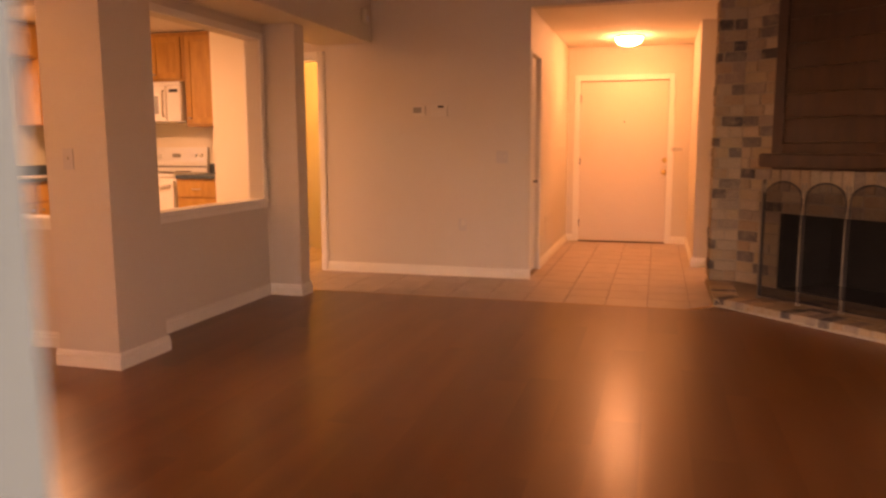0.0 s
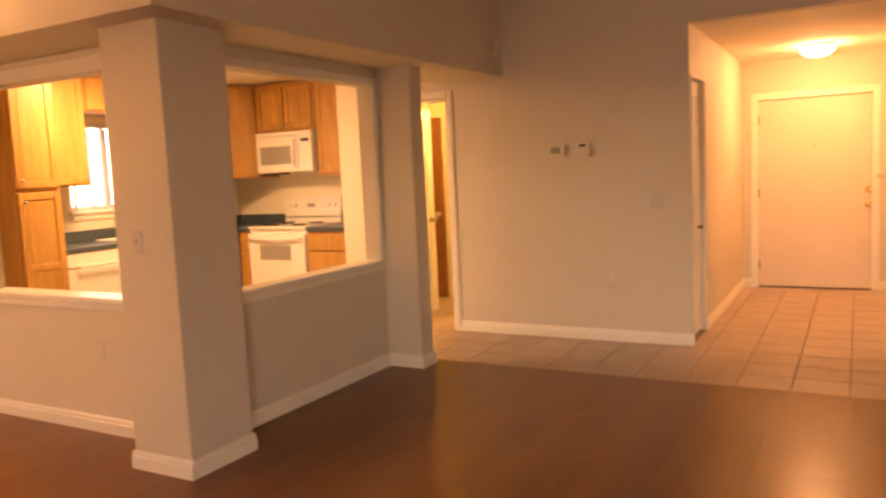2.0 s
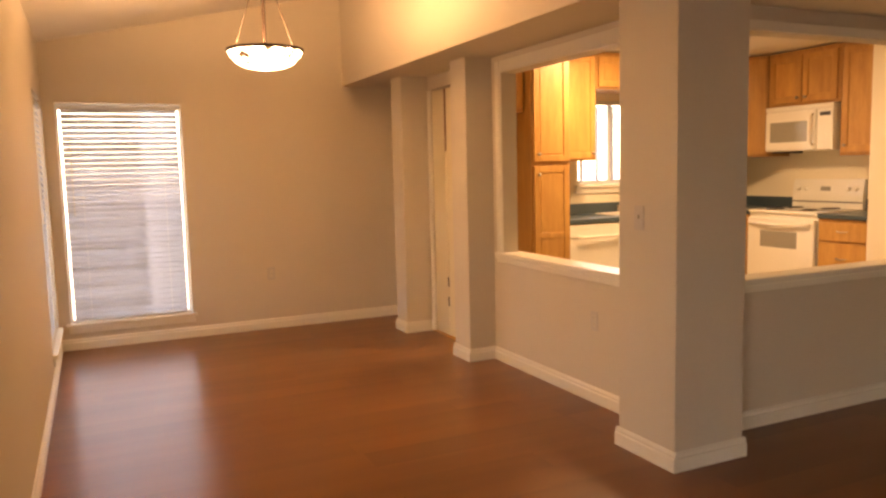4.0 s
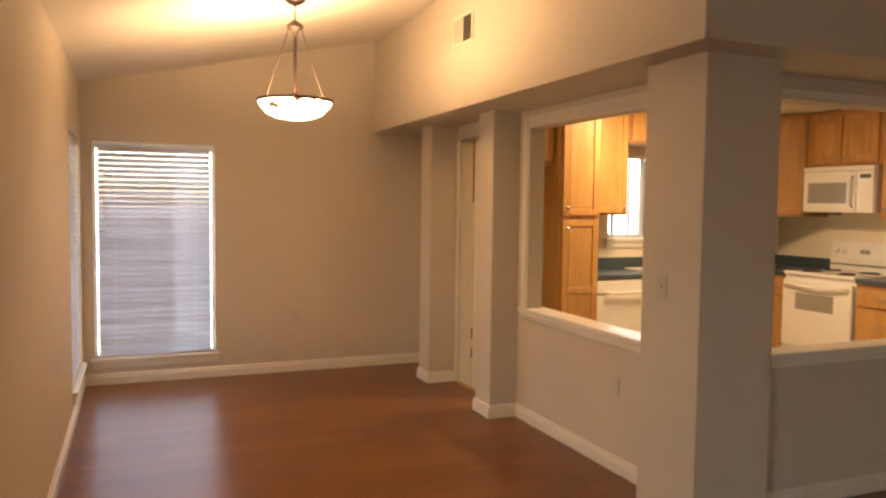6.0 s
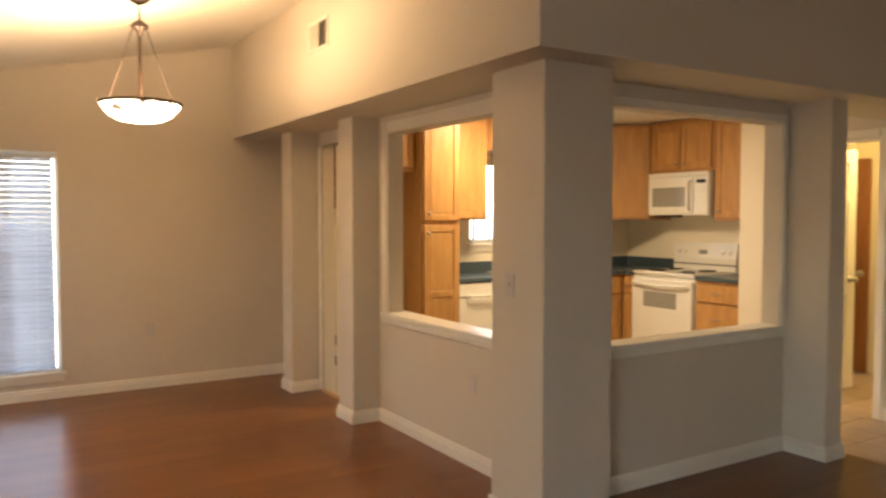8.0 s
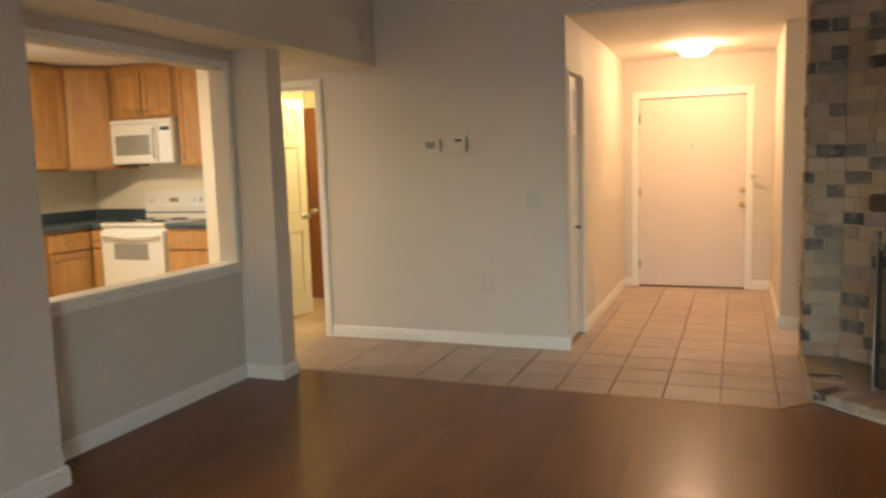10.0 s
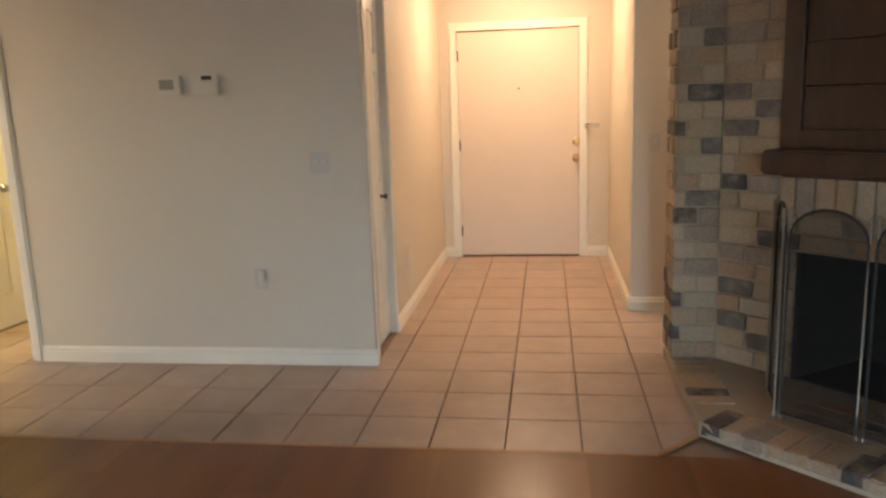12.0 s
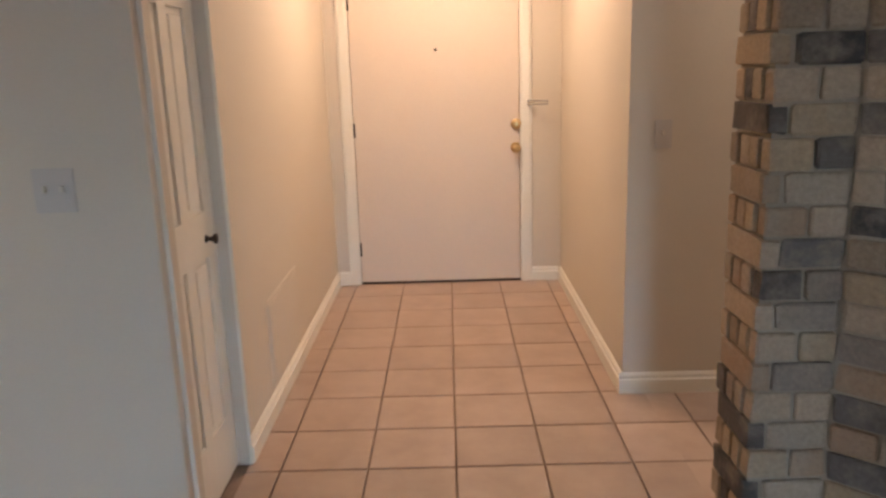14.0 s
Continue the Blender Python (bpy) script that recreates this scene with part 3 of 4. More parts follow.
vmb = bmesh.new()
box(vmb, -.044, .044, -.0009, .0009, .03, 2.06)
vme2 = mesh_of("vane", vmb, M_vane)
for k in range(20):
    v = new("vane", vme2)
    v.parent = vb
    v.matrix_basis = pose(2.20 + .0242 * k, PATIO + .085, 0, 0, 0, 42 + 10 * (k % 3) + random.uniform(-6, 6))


# ---- doors ----
def panel_door(name, m, w, h, label, group="", mat_=None, knob=True, panels=2):
    """A six-panel leaf; local x across, hinge at 0, front to -y."""
    d = thing(name, label, "door", m, group)
    mt = mat_ or M_door
    bm = bmesh.new()
    t = .034
    box(bm, .004, w - .004, -.010, t - .010, .004, h - .004)
    st = .105 if w > .7 else .085
    gap = .10 if w > .7 else .07
    rails = [(0, .22), (.80, .95), (1.58, 1.68), (h - .11, h)]
    for f0, f1 in ((-.021, -.010), (t - .010, t + .001)):
        for a, b in ((0, st), (w - st, w), (w / 2 - gap / 2, w / 2 + gap / 2)):
            box(bm, a, b, f0, f1, 0, h, .0015)
        for a, b in rails:
            box(bm, st, w / 2 - gap / 2, f0, f1, a, b)
            box(bm, w / 2 + gap / 2, w - st, f0, f1, a, b)
    leaf = part("leaf", bm, mt, d)
    for x0, x1 in ((st, w / 2 - gap / 2), (w / 2 + gap / 2, w - st)):
        for (_, z0), (z1, _) in zip(rails, rails[1:]):
            for f in (-1, 1):
                pb = bmesh.new()
                y0 = -.010 if f < 0 else t - .010
                box(pb, x0 + .022, x1 - .022, min(y0, y0 + f * .0085), max(y0, y0 + f * .0085), z0 + .022, z1 - .022, .008)
                part("raised_panel", pb, mt, leaf)
    if knob:
        for f, y in ((-1, -.021), (1, t + .001)):
            kb_ = bmesh.new()
            lathe(kb_, [(0, 0), (.030, 0), (.030, .005), (.012, .010), (.011, .035), (.024, .045), (.027, .056), (.020, .066), (0, .068)], 20)
            bmesh.ops.rotate(kb_, verts=kb_.verts, cent=(0, 0, 0), matrix=Matrix.Rotation(radians(90 if f < 0 else -90), 3, "X"))
            bmesh.ops.translate(kb_, verts=kb_.verts, vec=(w - .065, y, .93))
            part("door_knob", kb_, M_nickel, d, smooth=True)
    return d


def hinge(parent, x, y, z, material=None, name="hinge"):
    bm = bmesh.new()
    tube(bm, [(x, y, z - .045), (x, y, z + .045)], .006, 8)
    box(bm, x - .012, x + .012, y + .002, y + .005, z - .045, z + .045)
    part(name, bm, material or M_bronze, parent)


ang = math.degrees(math.atan2(4.205 - 3.50, -.99 + 1.075))
bd = panel_door("bedroom_door", pose(-1.075, 3.50, .012, 0, 0, ang), .71, 2.02, "cream painted six-panel door standing open into the back hallway", mat_=M_trim)
cd = panel_door("closet_door", pose(HALL_L - .060, CY0 + .004, .012, 0, 0, 90), CY1 - CY0 - .008, 2.02, "closed white six-panel closet door in the entry hall", mat_=M_trim, knob=False)
kb_ = bmesh.new()
lathe(kb_, [(0, 0), (.014, 0), (.008, .006), (.008, .02), (.017, .028), (.017, .036), (0, .040)], 16)
bmesh.ops.rotate(kb_, verts=kb_.verts, cent=(0, 0, 0), matrix=Matrix.Rotation(radians(90), 3, "X"))
bmesh.ops.translate(kb_, verts=kb_.verts, vec=(.435, -.021, .86))
part("pull_knob", kb_, M_bronze, cd, smooth=True)
jb = setting("jamb_north_door", [(TD0, TD0 + .018, T_WALL + .001, T_WALL + .125, 0, 2.048), (TD1 - .018, TD1, T_WALL + .001, T_WALL + .125, 0, 2.048),
                                 (TD0 + .018, TD1 - .018, T_WALL + .001, T_WALL + .125, 2.03, 2.048)], M_trim, "white painted door jamb", "trim")
for z in (.25, 1.02, 1.80):
    hinge(bd, -.004, -.006, z)
kd = thing("kitchen_door", "flat cream painted half-closed door leaf in the kitchen doorway", "door")
bm = bmesh.new()
box(bm, -3.263, -3.022, .312, .346, .014, HEAD - .005, .003)
part("leaf", bm, M_cream, kd)
bm = bmesh.new()
box(bm, -3.0215, -3.006, .306, .344, 1.54, HEAD - .006, .002)
part("edge_strip", bm, M_reddoor, kd, "bare reddish wood edge")
# unseen second leaf, wide enough to keep kitchen lamplight off the dining blind
bm = bmesh.new()
box(bm, -3.0055, -2.72, .312, .346, .014, HEAD - .005, .003)
part("hidden_leaf", bm, M_cream, kd)
for z in (.465, .30):
    bm = bmesh.new()
    box(bm, -3.0215, -3.006, .308, .340, z - .04, z + .04, .002)
    part("hinge", bm, M_bronze, kd)
rd = panel_door("stained_door", pose(-1.62, 4.90, .012, 0, 0, 0), .62 * .62 + .0, 2.0, "reddish stained wooden door at the end of the back hallway", mat_=M_reddoor)

fd = thing("front_door", "closed flat cream painted front door with brass locks", "door")
bm = bmesh.new()
box(bm, FX0 + .005, FX1 - .005, DOOR_WALL + .004, DOOR_WALL + .048, .014, 2.004, .003)
part("leaf", bm, M_door, fd)
bm = bmesh.new()
box(bm, FX0, FX1, DOOR_WALL - .0, DOOR_WALL + .09, 0, .011, .003)
part("door_sill", bm, M_bronze, fd, "dark metal door sill")
# hidden frame and outer sheet, added to block daylight leaking round the leaf
bm = bmesh.new()
for r in ((FX0 + .001, FX0 + .03, .012, 2.008), (FX1 - .03, FX1 - .001, .012, 2.008), (FX0 + .03, FX1 - .03, 1.98, 2.008)):
    box(bm, r[0], r[1], DOOR_WALL + .050, DOOR_WALL + .075, r[2], r[3])
part("leak_frame", bm, M_bronze, fd)
bm = bmesh.new()
box(bm, FX0 - .06, FX1 + .06, DOOR_WALL + .142, DOOR_WALL + .16, -.01, 2.1)
part("leak_sheet", bm, M_door, fd)
for z in (.24, 1.02, 1.80):
    hinge(fd, FX0 + .002, DOOR_WALL - .002, z)


def turned(name, profile, place, axis_rot, material, parent, label="", segs=24):
    bm = bmesh.new()
    lathe(bm, profile, segs)
    bmesh.ops.rotate(bm, verts=bm.verts, cent=(0, 0, 0), matrix=Euler([radians(a) for a in axis_rot]).to_matrix())
    bmesh.ops.translate(bm, verts=bm.verts, vec=place)
    return part(name, bm, material, parent, label, smooth=True)


turned("deadbolt", [(0, 0), (.034, 0), (.034, .012), (.026, .018), (0, .018)], (2.895, DOOR_WALL + .004, 1.035), (90, 0, 0), M_brass, fd, "brass deadbolt")
bm = bmesh.new()
box(bm, 2.889, 2.901, DOOR_WALL - .030, DOOR_WALL - .013, 1.018, 1.052, .002)
part("thumb_turn", bm, M_brass, fd)
turned("door_knob", [(0, 0), (.033, 0), (.033, .006), (.013, .012), (.012, .032), (.026, .042), (.029, .055), (.020, .066), (0, .068)],
       (2.890, DOOR_WALL + .004, .885), (90, 0, 0), M_brass, fd, "round brass door knob")
turned("peephole", [(0, 0), (.009, 0), (.009, .004), (0, .005)], (2.395, DOOR_WALL + .004, 1.505), (90, 0, 0), M_bronze, fd)
guard = thing("swing_bar_guard", "brass swing bar door guard on the front door trim", "door guard")
bm = bmesh.new()
box(bm, 2.935, 2.975, DOOR_WALL - .012, DOOR_WALL + .001, 1.14, 1.20, .003)
part("plate", bm, M_nickel, guard)
bm = bmesh.new()
tube(bm, [(2.965, DOOR_WALL - .028, 1.178), (3.02, DOOR_WALL - .075, 1.178), (3.085, DOOR_WALL - .085, 1.176)], .006)
tube(bm, [(2.965, DOOR_WALL - .028, 1.155), (3.02, DOOR_WALL - .075, 1.155), (3.085, DOOR_WALL - .085, 1.157), (3.085, DOOR_WALL - .085, 1.178)], .006)
part("swing_bar", bm, M_nickel, guard)


# ---- plates and wall fittings ----
def plate(name, m, w, h, label, kind_):
    """A cover plate; local x across, -y out of the wall."""
    p = thing(name, label, "wall plate", m)
    bm = bmesh.new()
    box(bm, -w / 2, w / 2, -.006, 0, -h / 2, h / 2, .0025, 2)
    part("cover", bm, M_plate, p)
    if kind_ == "outlet":
        for z in (-.02, .02):
            b2 = bmesh.new()
            box(b2, -.016, .016, -.008, -.006, z - .014, z + .014, .003)
            o = part("socket", b2, M_plastic, p)
            b3 = bmesh.new()
            for x in (-.006, .006):
                box(b3, x - .001, x + .001, -.0085, -.008, z - .004, z + .006)
            part("slots", b3, M_dark, o)
    else:
        n = 2 if w > .1 else 1
        for k in range(n):
            b2 = bmesh.new()
            x = (k - (n - 1) / 2) * .046
            box(b2, x - .005, x + .005, -.016, -.005, -.004, .014, .002)
            part("toggle", b2, M_plastic, p)
    return p


plate("light_switch", pose(1.452, T_WALL, 1.115), .108, .114, "ivory double light switch plate on the pale wall", "switch")
plate("wall_outlet", pose(1.080, T_WALL, .488), .07, .114, "ivory wall outlet low on the pale wall", "outlet")
plate("light_switch", pose(3.318, PASSAGE, 1.108), .07, .114, "ivory light switch plate on the hall corner wall", "switch")
plate("light_switch", pose(-.235, .0, 1.15), .07, .114, "ivory light switch plate on the corner column", "switch")
plate("wall_outlet", pose(-1.0, .305, .49), .07, .114, "ivory wall outlet on the half wall", "outlet")
plate("wall_outlet", pose(WEST, -.91, .50, 0, 0, 90), .07, .114, "ivory wall outlet on the dining wall", "outlet")
plug = thing("plug_in_freshener", "small white plug-in fitting in the wall outlet", "plug", pose(1.092, T_WALL - .0092, .51))
bm = bmesh.new()
box(bm, -.02, .02, -.022, 0, -.03, .03, .006, 2)
part("body", bm, M_plastic, plug)

th = thing("thermostat", "white wall thermostat with a grey display", "thermostat", pose(.668, T_WALL, 1.540))
bm = bmesh.new()
box(bm, -.065, .065, -.028, 0, -.046, .046, .006, 2)
part("body", bm, M_plastic, th)
bm = bmesh.new()
box(bm, -.054, .026, -.0295, -.028, -.022, .030, .001)
part("display", bm, M_grey, th)
for z in (.015, -.008):
    bm = bmesh.new()
    box(bm, .038, .052, -.031, -.028, z - .006, z + .006, .002)
    part("button", bm, M_plastic, th)
ap = thing("alarm_keypad", "white alarm keypad with a small dark display", "keypad", pose(.864, T_WALL, 1.540))
bm = bmesh.new()
box(bm, -.078, .078, -.030, 0, -.055, .055, .006, 2)
part("body", bm, M_plastic, ap)
bm = bmesh.new()
box(bm, -.012, .045, -.0315, -.030, .022, .042, .001)
part("display", bm, M_dark, ap)
bm = bmesh.new()
box(bm, -.070, .070, -.0330, -.030, -.048, .012, .002)
part("cover_flap", bm, M_plastic, ap)

sp = thing("motion_sensor", "small beige alarm sensor box high on the soffit", "sensor", pose(.2, 3.20, 2.385, 0, 0, 90))
bm = bmesh.new()
box(bm, -.055, .055, -.045, 0, -.06, .06, .012, 2)
part("body", bm, M_plastic, sp)
bm = bmesh.new()
box(bm, -.03, .03, -.0465, -.045, -.045, .0, .003)
part("lens", bm, M_rail, sp)

vt = thing("air_vent", "white louvred air vent high on the soffit, half dark", "vent", pose(-2.135, -.18, 2.685))
bm = bmesh.new()
for r in ((-.165, .165, -.010, 0, -.10, -.082), (-.165, .165, -.010, 0, .082, .10), (-.165, -.147, -.010, 0, -.082, .082), (.147, .165, -.010, 0, -.082, .082), (-.006, .006, -.010, 0, -.082, .082)):
    box(bm, *r, .002)
part("frame", bm, M_trim, vt)
# black sheet on the soffit face, painting in the shade of the duct
bm = bmesh.new()
box(bm, -.147, .147, -.0035, -.0005, -.082, .082)
part("duct_shade", bm, M_iron, vt)
for k in range(18):
    bm = bmesh.new()
    x = -.138 + k * .0165 if k < 9 else .010 + (k - 9) * .0165
    a = radians(20 if k < 9 else -66)
    c, s_ = math.cos(a) * .0085, math.sin(a) * .0085
    q = [bm.verts.new(v) for v in ((x - c, -.0065 - s_ * .35, -.082), (x + c, -.0065 + s_ * .35, -.082), (x + c, -.0065 + s_ * .35, .082), (x - c, -.0065 - s_ * .35, .082))]
    bm.faces.new(q)
    bmesh.ops.solidify(bm, geom=bm.faces[:], thickness=.0008)
    part("louvre", bm, M_trim, vt)

ac = thing("access_panel", "cream painted access panel low on the hall wall", "access panel", pose(HALL_L, 4.71, .29, 0, 0, 90))
bm = bmesh.new()
box(bm, -.276, .276, -.009, 0, -.166, .176, .003)
part("cover", bm, M_wall, ac)
bm = bmesh.new()
for r in ((-.295, .295, -.005, 0, .182, .196), (-.295, -.281, -.005, 0, -.19, .182), (.281, .295, -.005, 0, -.19, .182)):
    box(bm, *r)
part("rim", bm, M_wall, ac)


# ---- lamps ----
def dome_light(name, label, x, y, z, r, h, material, rim):
    d = thing(name, label, "ceiling light", pose(x, y, z))
    bm = bmesh.new()
    lathe(bm, [(0, 0), (r * 1.04, 0), (r * 1.04, -.018), (r * .99, -.022), (0, -.022)], 40)
    part("base_ring", bm, rim, d, smooth=False)
    bm = bmesh.new()
    lathe(bm, [(r * .97, -.023)] + [(r * .97 * math.cos(a), -.023 - h * math.sin(a)) for a in [math.pi / 2 * k / 8 for k in range(1, 8)]] + [(0, -.023 - h)], 40)
    part("glass_dome", bm, material, d, "glowing frosted glass dome", smooth=True)
    return d


dome_light("hall_ceiling_light", "lit flush ceiling light with frosted dome in the entry hall", 2.46, 5.48, HALL_TOP, .15, .085, M_hallglow, M_brass)
dome_light("kitchen_ceiling_light", "lit round flush fluorescent ceiling light in the kitchen", -2.34, 1.72, KITCHEN_TOP, .26, .032, M_kitglow, M_trim)
dome_light("back_hall_light", "lit flush ceiling light in the back hallway", -.55, 4.2, 2.44, .13, .07, M_roomglow, M_brass)

# out of view, added as fill for the dark passage wall
dome_light("passage_fill_light", "unseen flush ceiling light added to brighten the side passage", 4.55, 4.1, HALL_TOP, .13, .07, M_passfill, M_brass)
LX, LY = -2.05, -1.325
LZ = roof(LX, LY)
pl = thing("pendant_lamp", "lit bronze pendant lamp with an alabaster glass bowl on three rods", "pendant lamp", pose(LX, LY, 0))
bm = bmesh.new()
lathe(bm, [(0, LZ + .01), (.065, LZ + .01), (.065, LZ - .012), (.045, LZ - .030), (.012, LZ - .045), (0, LZ - .045)], 28)
part("canopy", bm, M_bronze, pl, smooth=True)
bm = bmesh.new()
tube(bm, [(0, 0, LZ - .04), (0, 0, 2.60)], .005)
part("stem", bm, M_bronze, pl)
bm = bmesh.new()
lathe(bm, [(0, 2.610), (.016, 2.608), (.045, 2.585), (.052, 2.573), (.045, 2.563), (.020, 2.553), (.012, 2.515), (0, 2.510)], 28)
part("hub", bm, M_bronze, pl, smooth=True)
bm = bmesh.new()
tube(bm, [(0, 0, 2.515), (0, 0, 2.17)], .011)
lathe(bm, [(0, 2.175), (.022, 2.17), (.024, 2.15), (.014, 2.13), (0, 2.125)], 16)
part("centre_rod", bm, M_bronze, pl)
for k in range(3):
    a = radians(-11 + 120 * k)
    bm = bmesh.new()
    tube(bm, [(.042 * math.cos(a), .042 * math.sin(a), 2.570), (.211 * math.cos(a), .211 * math.sin(a), 2.142)], .0032)
    tube(bm, [(.211 * math.cos(a), .211 * math.sin(a), 2.152), (.211 * math.cos(a), .211 * math.sin(a), 2.115)], .007)
    part("support_rod", bm, M_bronze, pl)
bm = bmesh.new()
lathe(bm, [(.214, 2.138), (.230, 2.138), (.232, 2.130), (.226, 2.120), (.214, 2.122), (.214, 2.138)], 48)
part("rim", bm, M_bronze, pl, smooth=True)
bm = bmesh.new()
prof = [(.220, 2.125), (.206, 2.092), (.173, 2.058), (.121, 2.033), (.058, 2.021), (0, 2.018)]
lathe(bm, prof + [(0, 2.024), (.058, 2.027), (.118, 2.039), (.168, 2.063), (.200, 2.095), (.214, 2.125), (.220, 2.125)], 48)
part("bowl", bm, M_bowlglow, pl, "glowing mottled alabaster bowl", smooth=True)
lamp = new("pendant_bulbs", bpy.data.lights.new("pendant_bulbs", "POINT"))
lamp.data.energy, lamp.data.color, lamp.data.shadow_soft_size = PENDANT_BULB, PENDANT_COLOR, .06
lamp.location = (LX + .05, LY - .02, 2.10)


# ---- kitchen ----
def knob_on(parent, x, z, y=-.022):
    bm = bmesh.new()
    lathe(bm, [(0, 0), (.009, 0), (.006, .006), (.006, .012), (.014, .019), (.013, .025), (0, .028)], 14)
    bmesh.ops.rotate(bm, verts=bm.verts, cent=(0, 0, 0), matrix=Matrix.Rotation(radians(90), 3, "X"))
    bmesh.ops.translate(bm, verts=bm.verts, vec=(x, y, z))
    part("knob", bm, M_nickel, parent, "satin nickel knob", smooth=True)


def pull_on(parent, x, z, w=.09, y=-.022):
    bm = bmesh.new()
    tube(bm, [(x - w / 2, y, z), (x - w / 2, y - .022, z - .002), (x, y - .028, z - .006), (x + w / 2, y - .022, z - .002), (x + w / 2, y, z)], .0045)
    part("pull", bm, M_nickel, parent, "satin nickel pull")


def cabinet(name, label, m, w, d, z0, z1, fronts, toe=False, group="kitchen cabinets"):
    """Local x along the front, the front at y = 0 facing -y. Fronts: (x0, x1, z0, z1, kind, knob x, knob z)."""
    c = thing(name, label, "cabinet", m, group)
    bm = bmesh.new()
    if toe:
        box(bm, 0, w, 0, d, z0 + .10, z1, .0015)
        box(bm, .0, w, .06, d, z0, z0 + .10)
    else:
        box(bm, 0, w, 0, d, z0, z1, .0015)
    part("body", bm, M_oak2, c)
    for x0, x1, a, b, kind_, kx, kz in fronts:
        bm = bmesh.new()
        f = .052
        if kind_ == "drawer":
            box(bm, x0, x1, -.019, -.001, a, b, .003, 2)
            p = part("drawer_front", bm, M_oak, c)
            pull_on(p, kx, kz, y=-.019)
        else:
            for r in ((x0, x0 + f, a, b), (x1 - f, x1, a, b), (x0 + f, x1 - f, a, a + f), (x0 + f, x1 - f, b - f, b)):
                box(bm, r[0], r[1], -.021, -.001, r[2], r[3], .002)
            box(bm, x0 + f - .002, x1 - f + .002, -.012, -.002, a + f - .002, b - f + .002)
            if b - a > 1.2:
                box(bm, x0 + f, x1 - f, -.020, -.001, .79, .84, .002)
            p = part("cabinet_door", bm, M_oak, c)
            pb = bmesh.new()
            box(pb, x0 + f + .012, x1 - f - .012, -.0155, -.0122, a + f + .012, b - f - .012, .003)
            part("panel", pb, M_oak, p)
            if kx is not None:
                knob_on(p, kx, kz, -.021)
    return c


UP, CTOP = 2.425, .885
XF = -2.93
cabinet("pantry_cabinet", "tall honey maple pantry cabinet with two stacked doors", pose(-2.83, 1.01, 0, 0, 0, 90), .385, .665, 0, UP,
        [(.02, .365, .14, 1.40, "door", .06, 1.33), (.02, .365, 1.44, 2.36, "door", .06, 1.50)], toe=True)
cabinet("fridge_cabinet", "honey maple cabinet over the empty fridge space", pose(-2.93, .45, 0, 0, 0, 90), .556, .565, 1.855, UP,
        [(.03, .29, 1.885, 2.36, "door", .26, 1.93), (.305, .535, 1.885, 2.36, "door", .335, 1.93)])
cabinet("wall_cabinet", "honey maple wall cabinet beside the kitchen window", pose(-3.17, 1.418, 0, 0, 0, 90), .50, .325, 1.44, UP,
        [(.02, .48, 1.46, 2.38, "door", .45, 1.51)])
cabinet("valance_cabinet", "shallow honey maple cabinet over the kitchen window", pose(-3.17, 1.922, 0, 0, 0, 90), .99, .325, 2.09, UP,
        [(.02, .485, 2.11, 2.38, "door", .44, 2.15), (.505, .97, 2.11, 2.38, "door", .55, 2.15)])
cabinet("wall_cabinet", "honey maple wall cabinet between window and corner", pose(-3.17, 2.916, 0, 0, 0, 90), .57, .325, 1.44, UP,
        [(.02, .55, 1.46, 2.38, "door", .06, 1.51)])
cc = thing("corner_cabinet", "honey maple diagonal corner wall cabinet", "cabinet", None, "kitchen cabinets")
bm = bmesh.new()
prism(bm, [(-3.495, 3.49), (-3.17, 3.49), (-2.885, 3.775), (-2.885, 4.095), (-3.495, 4.095)], 1.44, UP)
part("body", bm, M_oak2, cc)
bm = bmesh.new()
q = pose(-3.17, 3.49, 0, 0, 0, 45)
for r in ((.02, .072, -.02, -.002, 1.46, 2.39), (.33, .382, -.02, -.002, 1.46, 2.39), (.072, .33, -.02, -.002, 1.46, 1.512), (.072, .33, -.02, -.002, 2.338, 2.39), (.07, .332, -.012, -.004, 1.51, 2.34)):
    box(bm, *r, .0015)
bmesh.ops.transform(bm, matrix=q, verts=bm.verts)
dr = part("cabinet_door", bm, M_oak, cc)
YN = 3.785
cabinet("wall_cabinet", "honey maple two-door cabinet over the microwave", pose(-2.88, YN, 0), .79, .31, 1.915, UP,
        [(.03, .385, 1.94, 2.38, "door", .35, 1.985), (.405, .76, 1.94, 2.38, "door", .44, 1.985)])
cabinet("wall_cabinet", "tall narrow honey maple wall cabinet over the counter", pose(-2.086, YN, 0), .56, .31, 1.43, UP,
        [(.03, .53, 1.46, 2.38, "door", .065, 1.52)])
cabinet("base_cabinet", "honey maple sink base cabinet with drawer fronts", pose(XF, 2.075, 0, 0, 0, 90), .86, .565, 0, CTOP,
        [(.02, .42, .70, .855, "drawer", .22, .78), (.44, .84, .70, .855, "drawer", .64, .78), (.02, .42, .13, .68, "door", .37, .62), (.44, .84, .13, .68, "door", .49, .62)], toe=True)
cabinet("base_cabinet", "honey maple corner base cabinet beside the sink", pose(XF, 2.937, 0, 0, 0, 90), .50, .565, 0, CTOP,
        [(.02, .48, .70, .855, "drawer", .25, .78), (.02, .48, .13, .68, "door", .07, .62)], toe=True)
cabinet("base_cabinet", "narrow honey maple base cabinet beside the stove", pose(-2.925, 3.46, 0), .128, .63, 0, CTOP,
        [(.008, .12, .70, .855, "drawer", .064, .78), (.008, .12, .13, .68, "door", .03, .62)], toe=True)
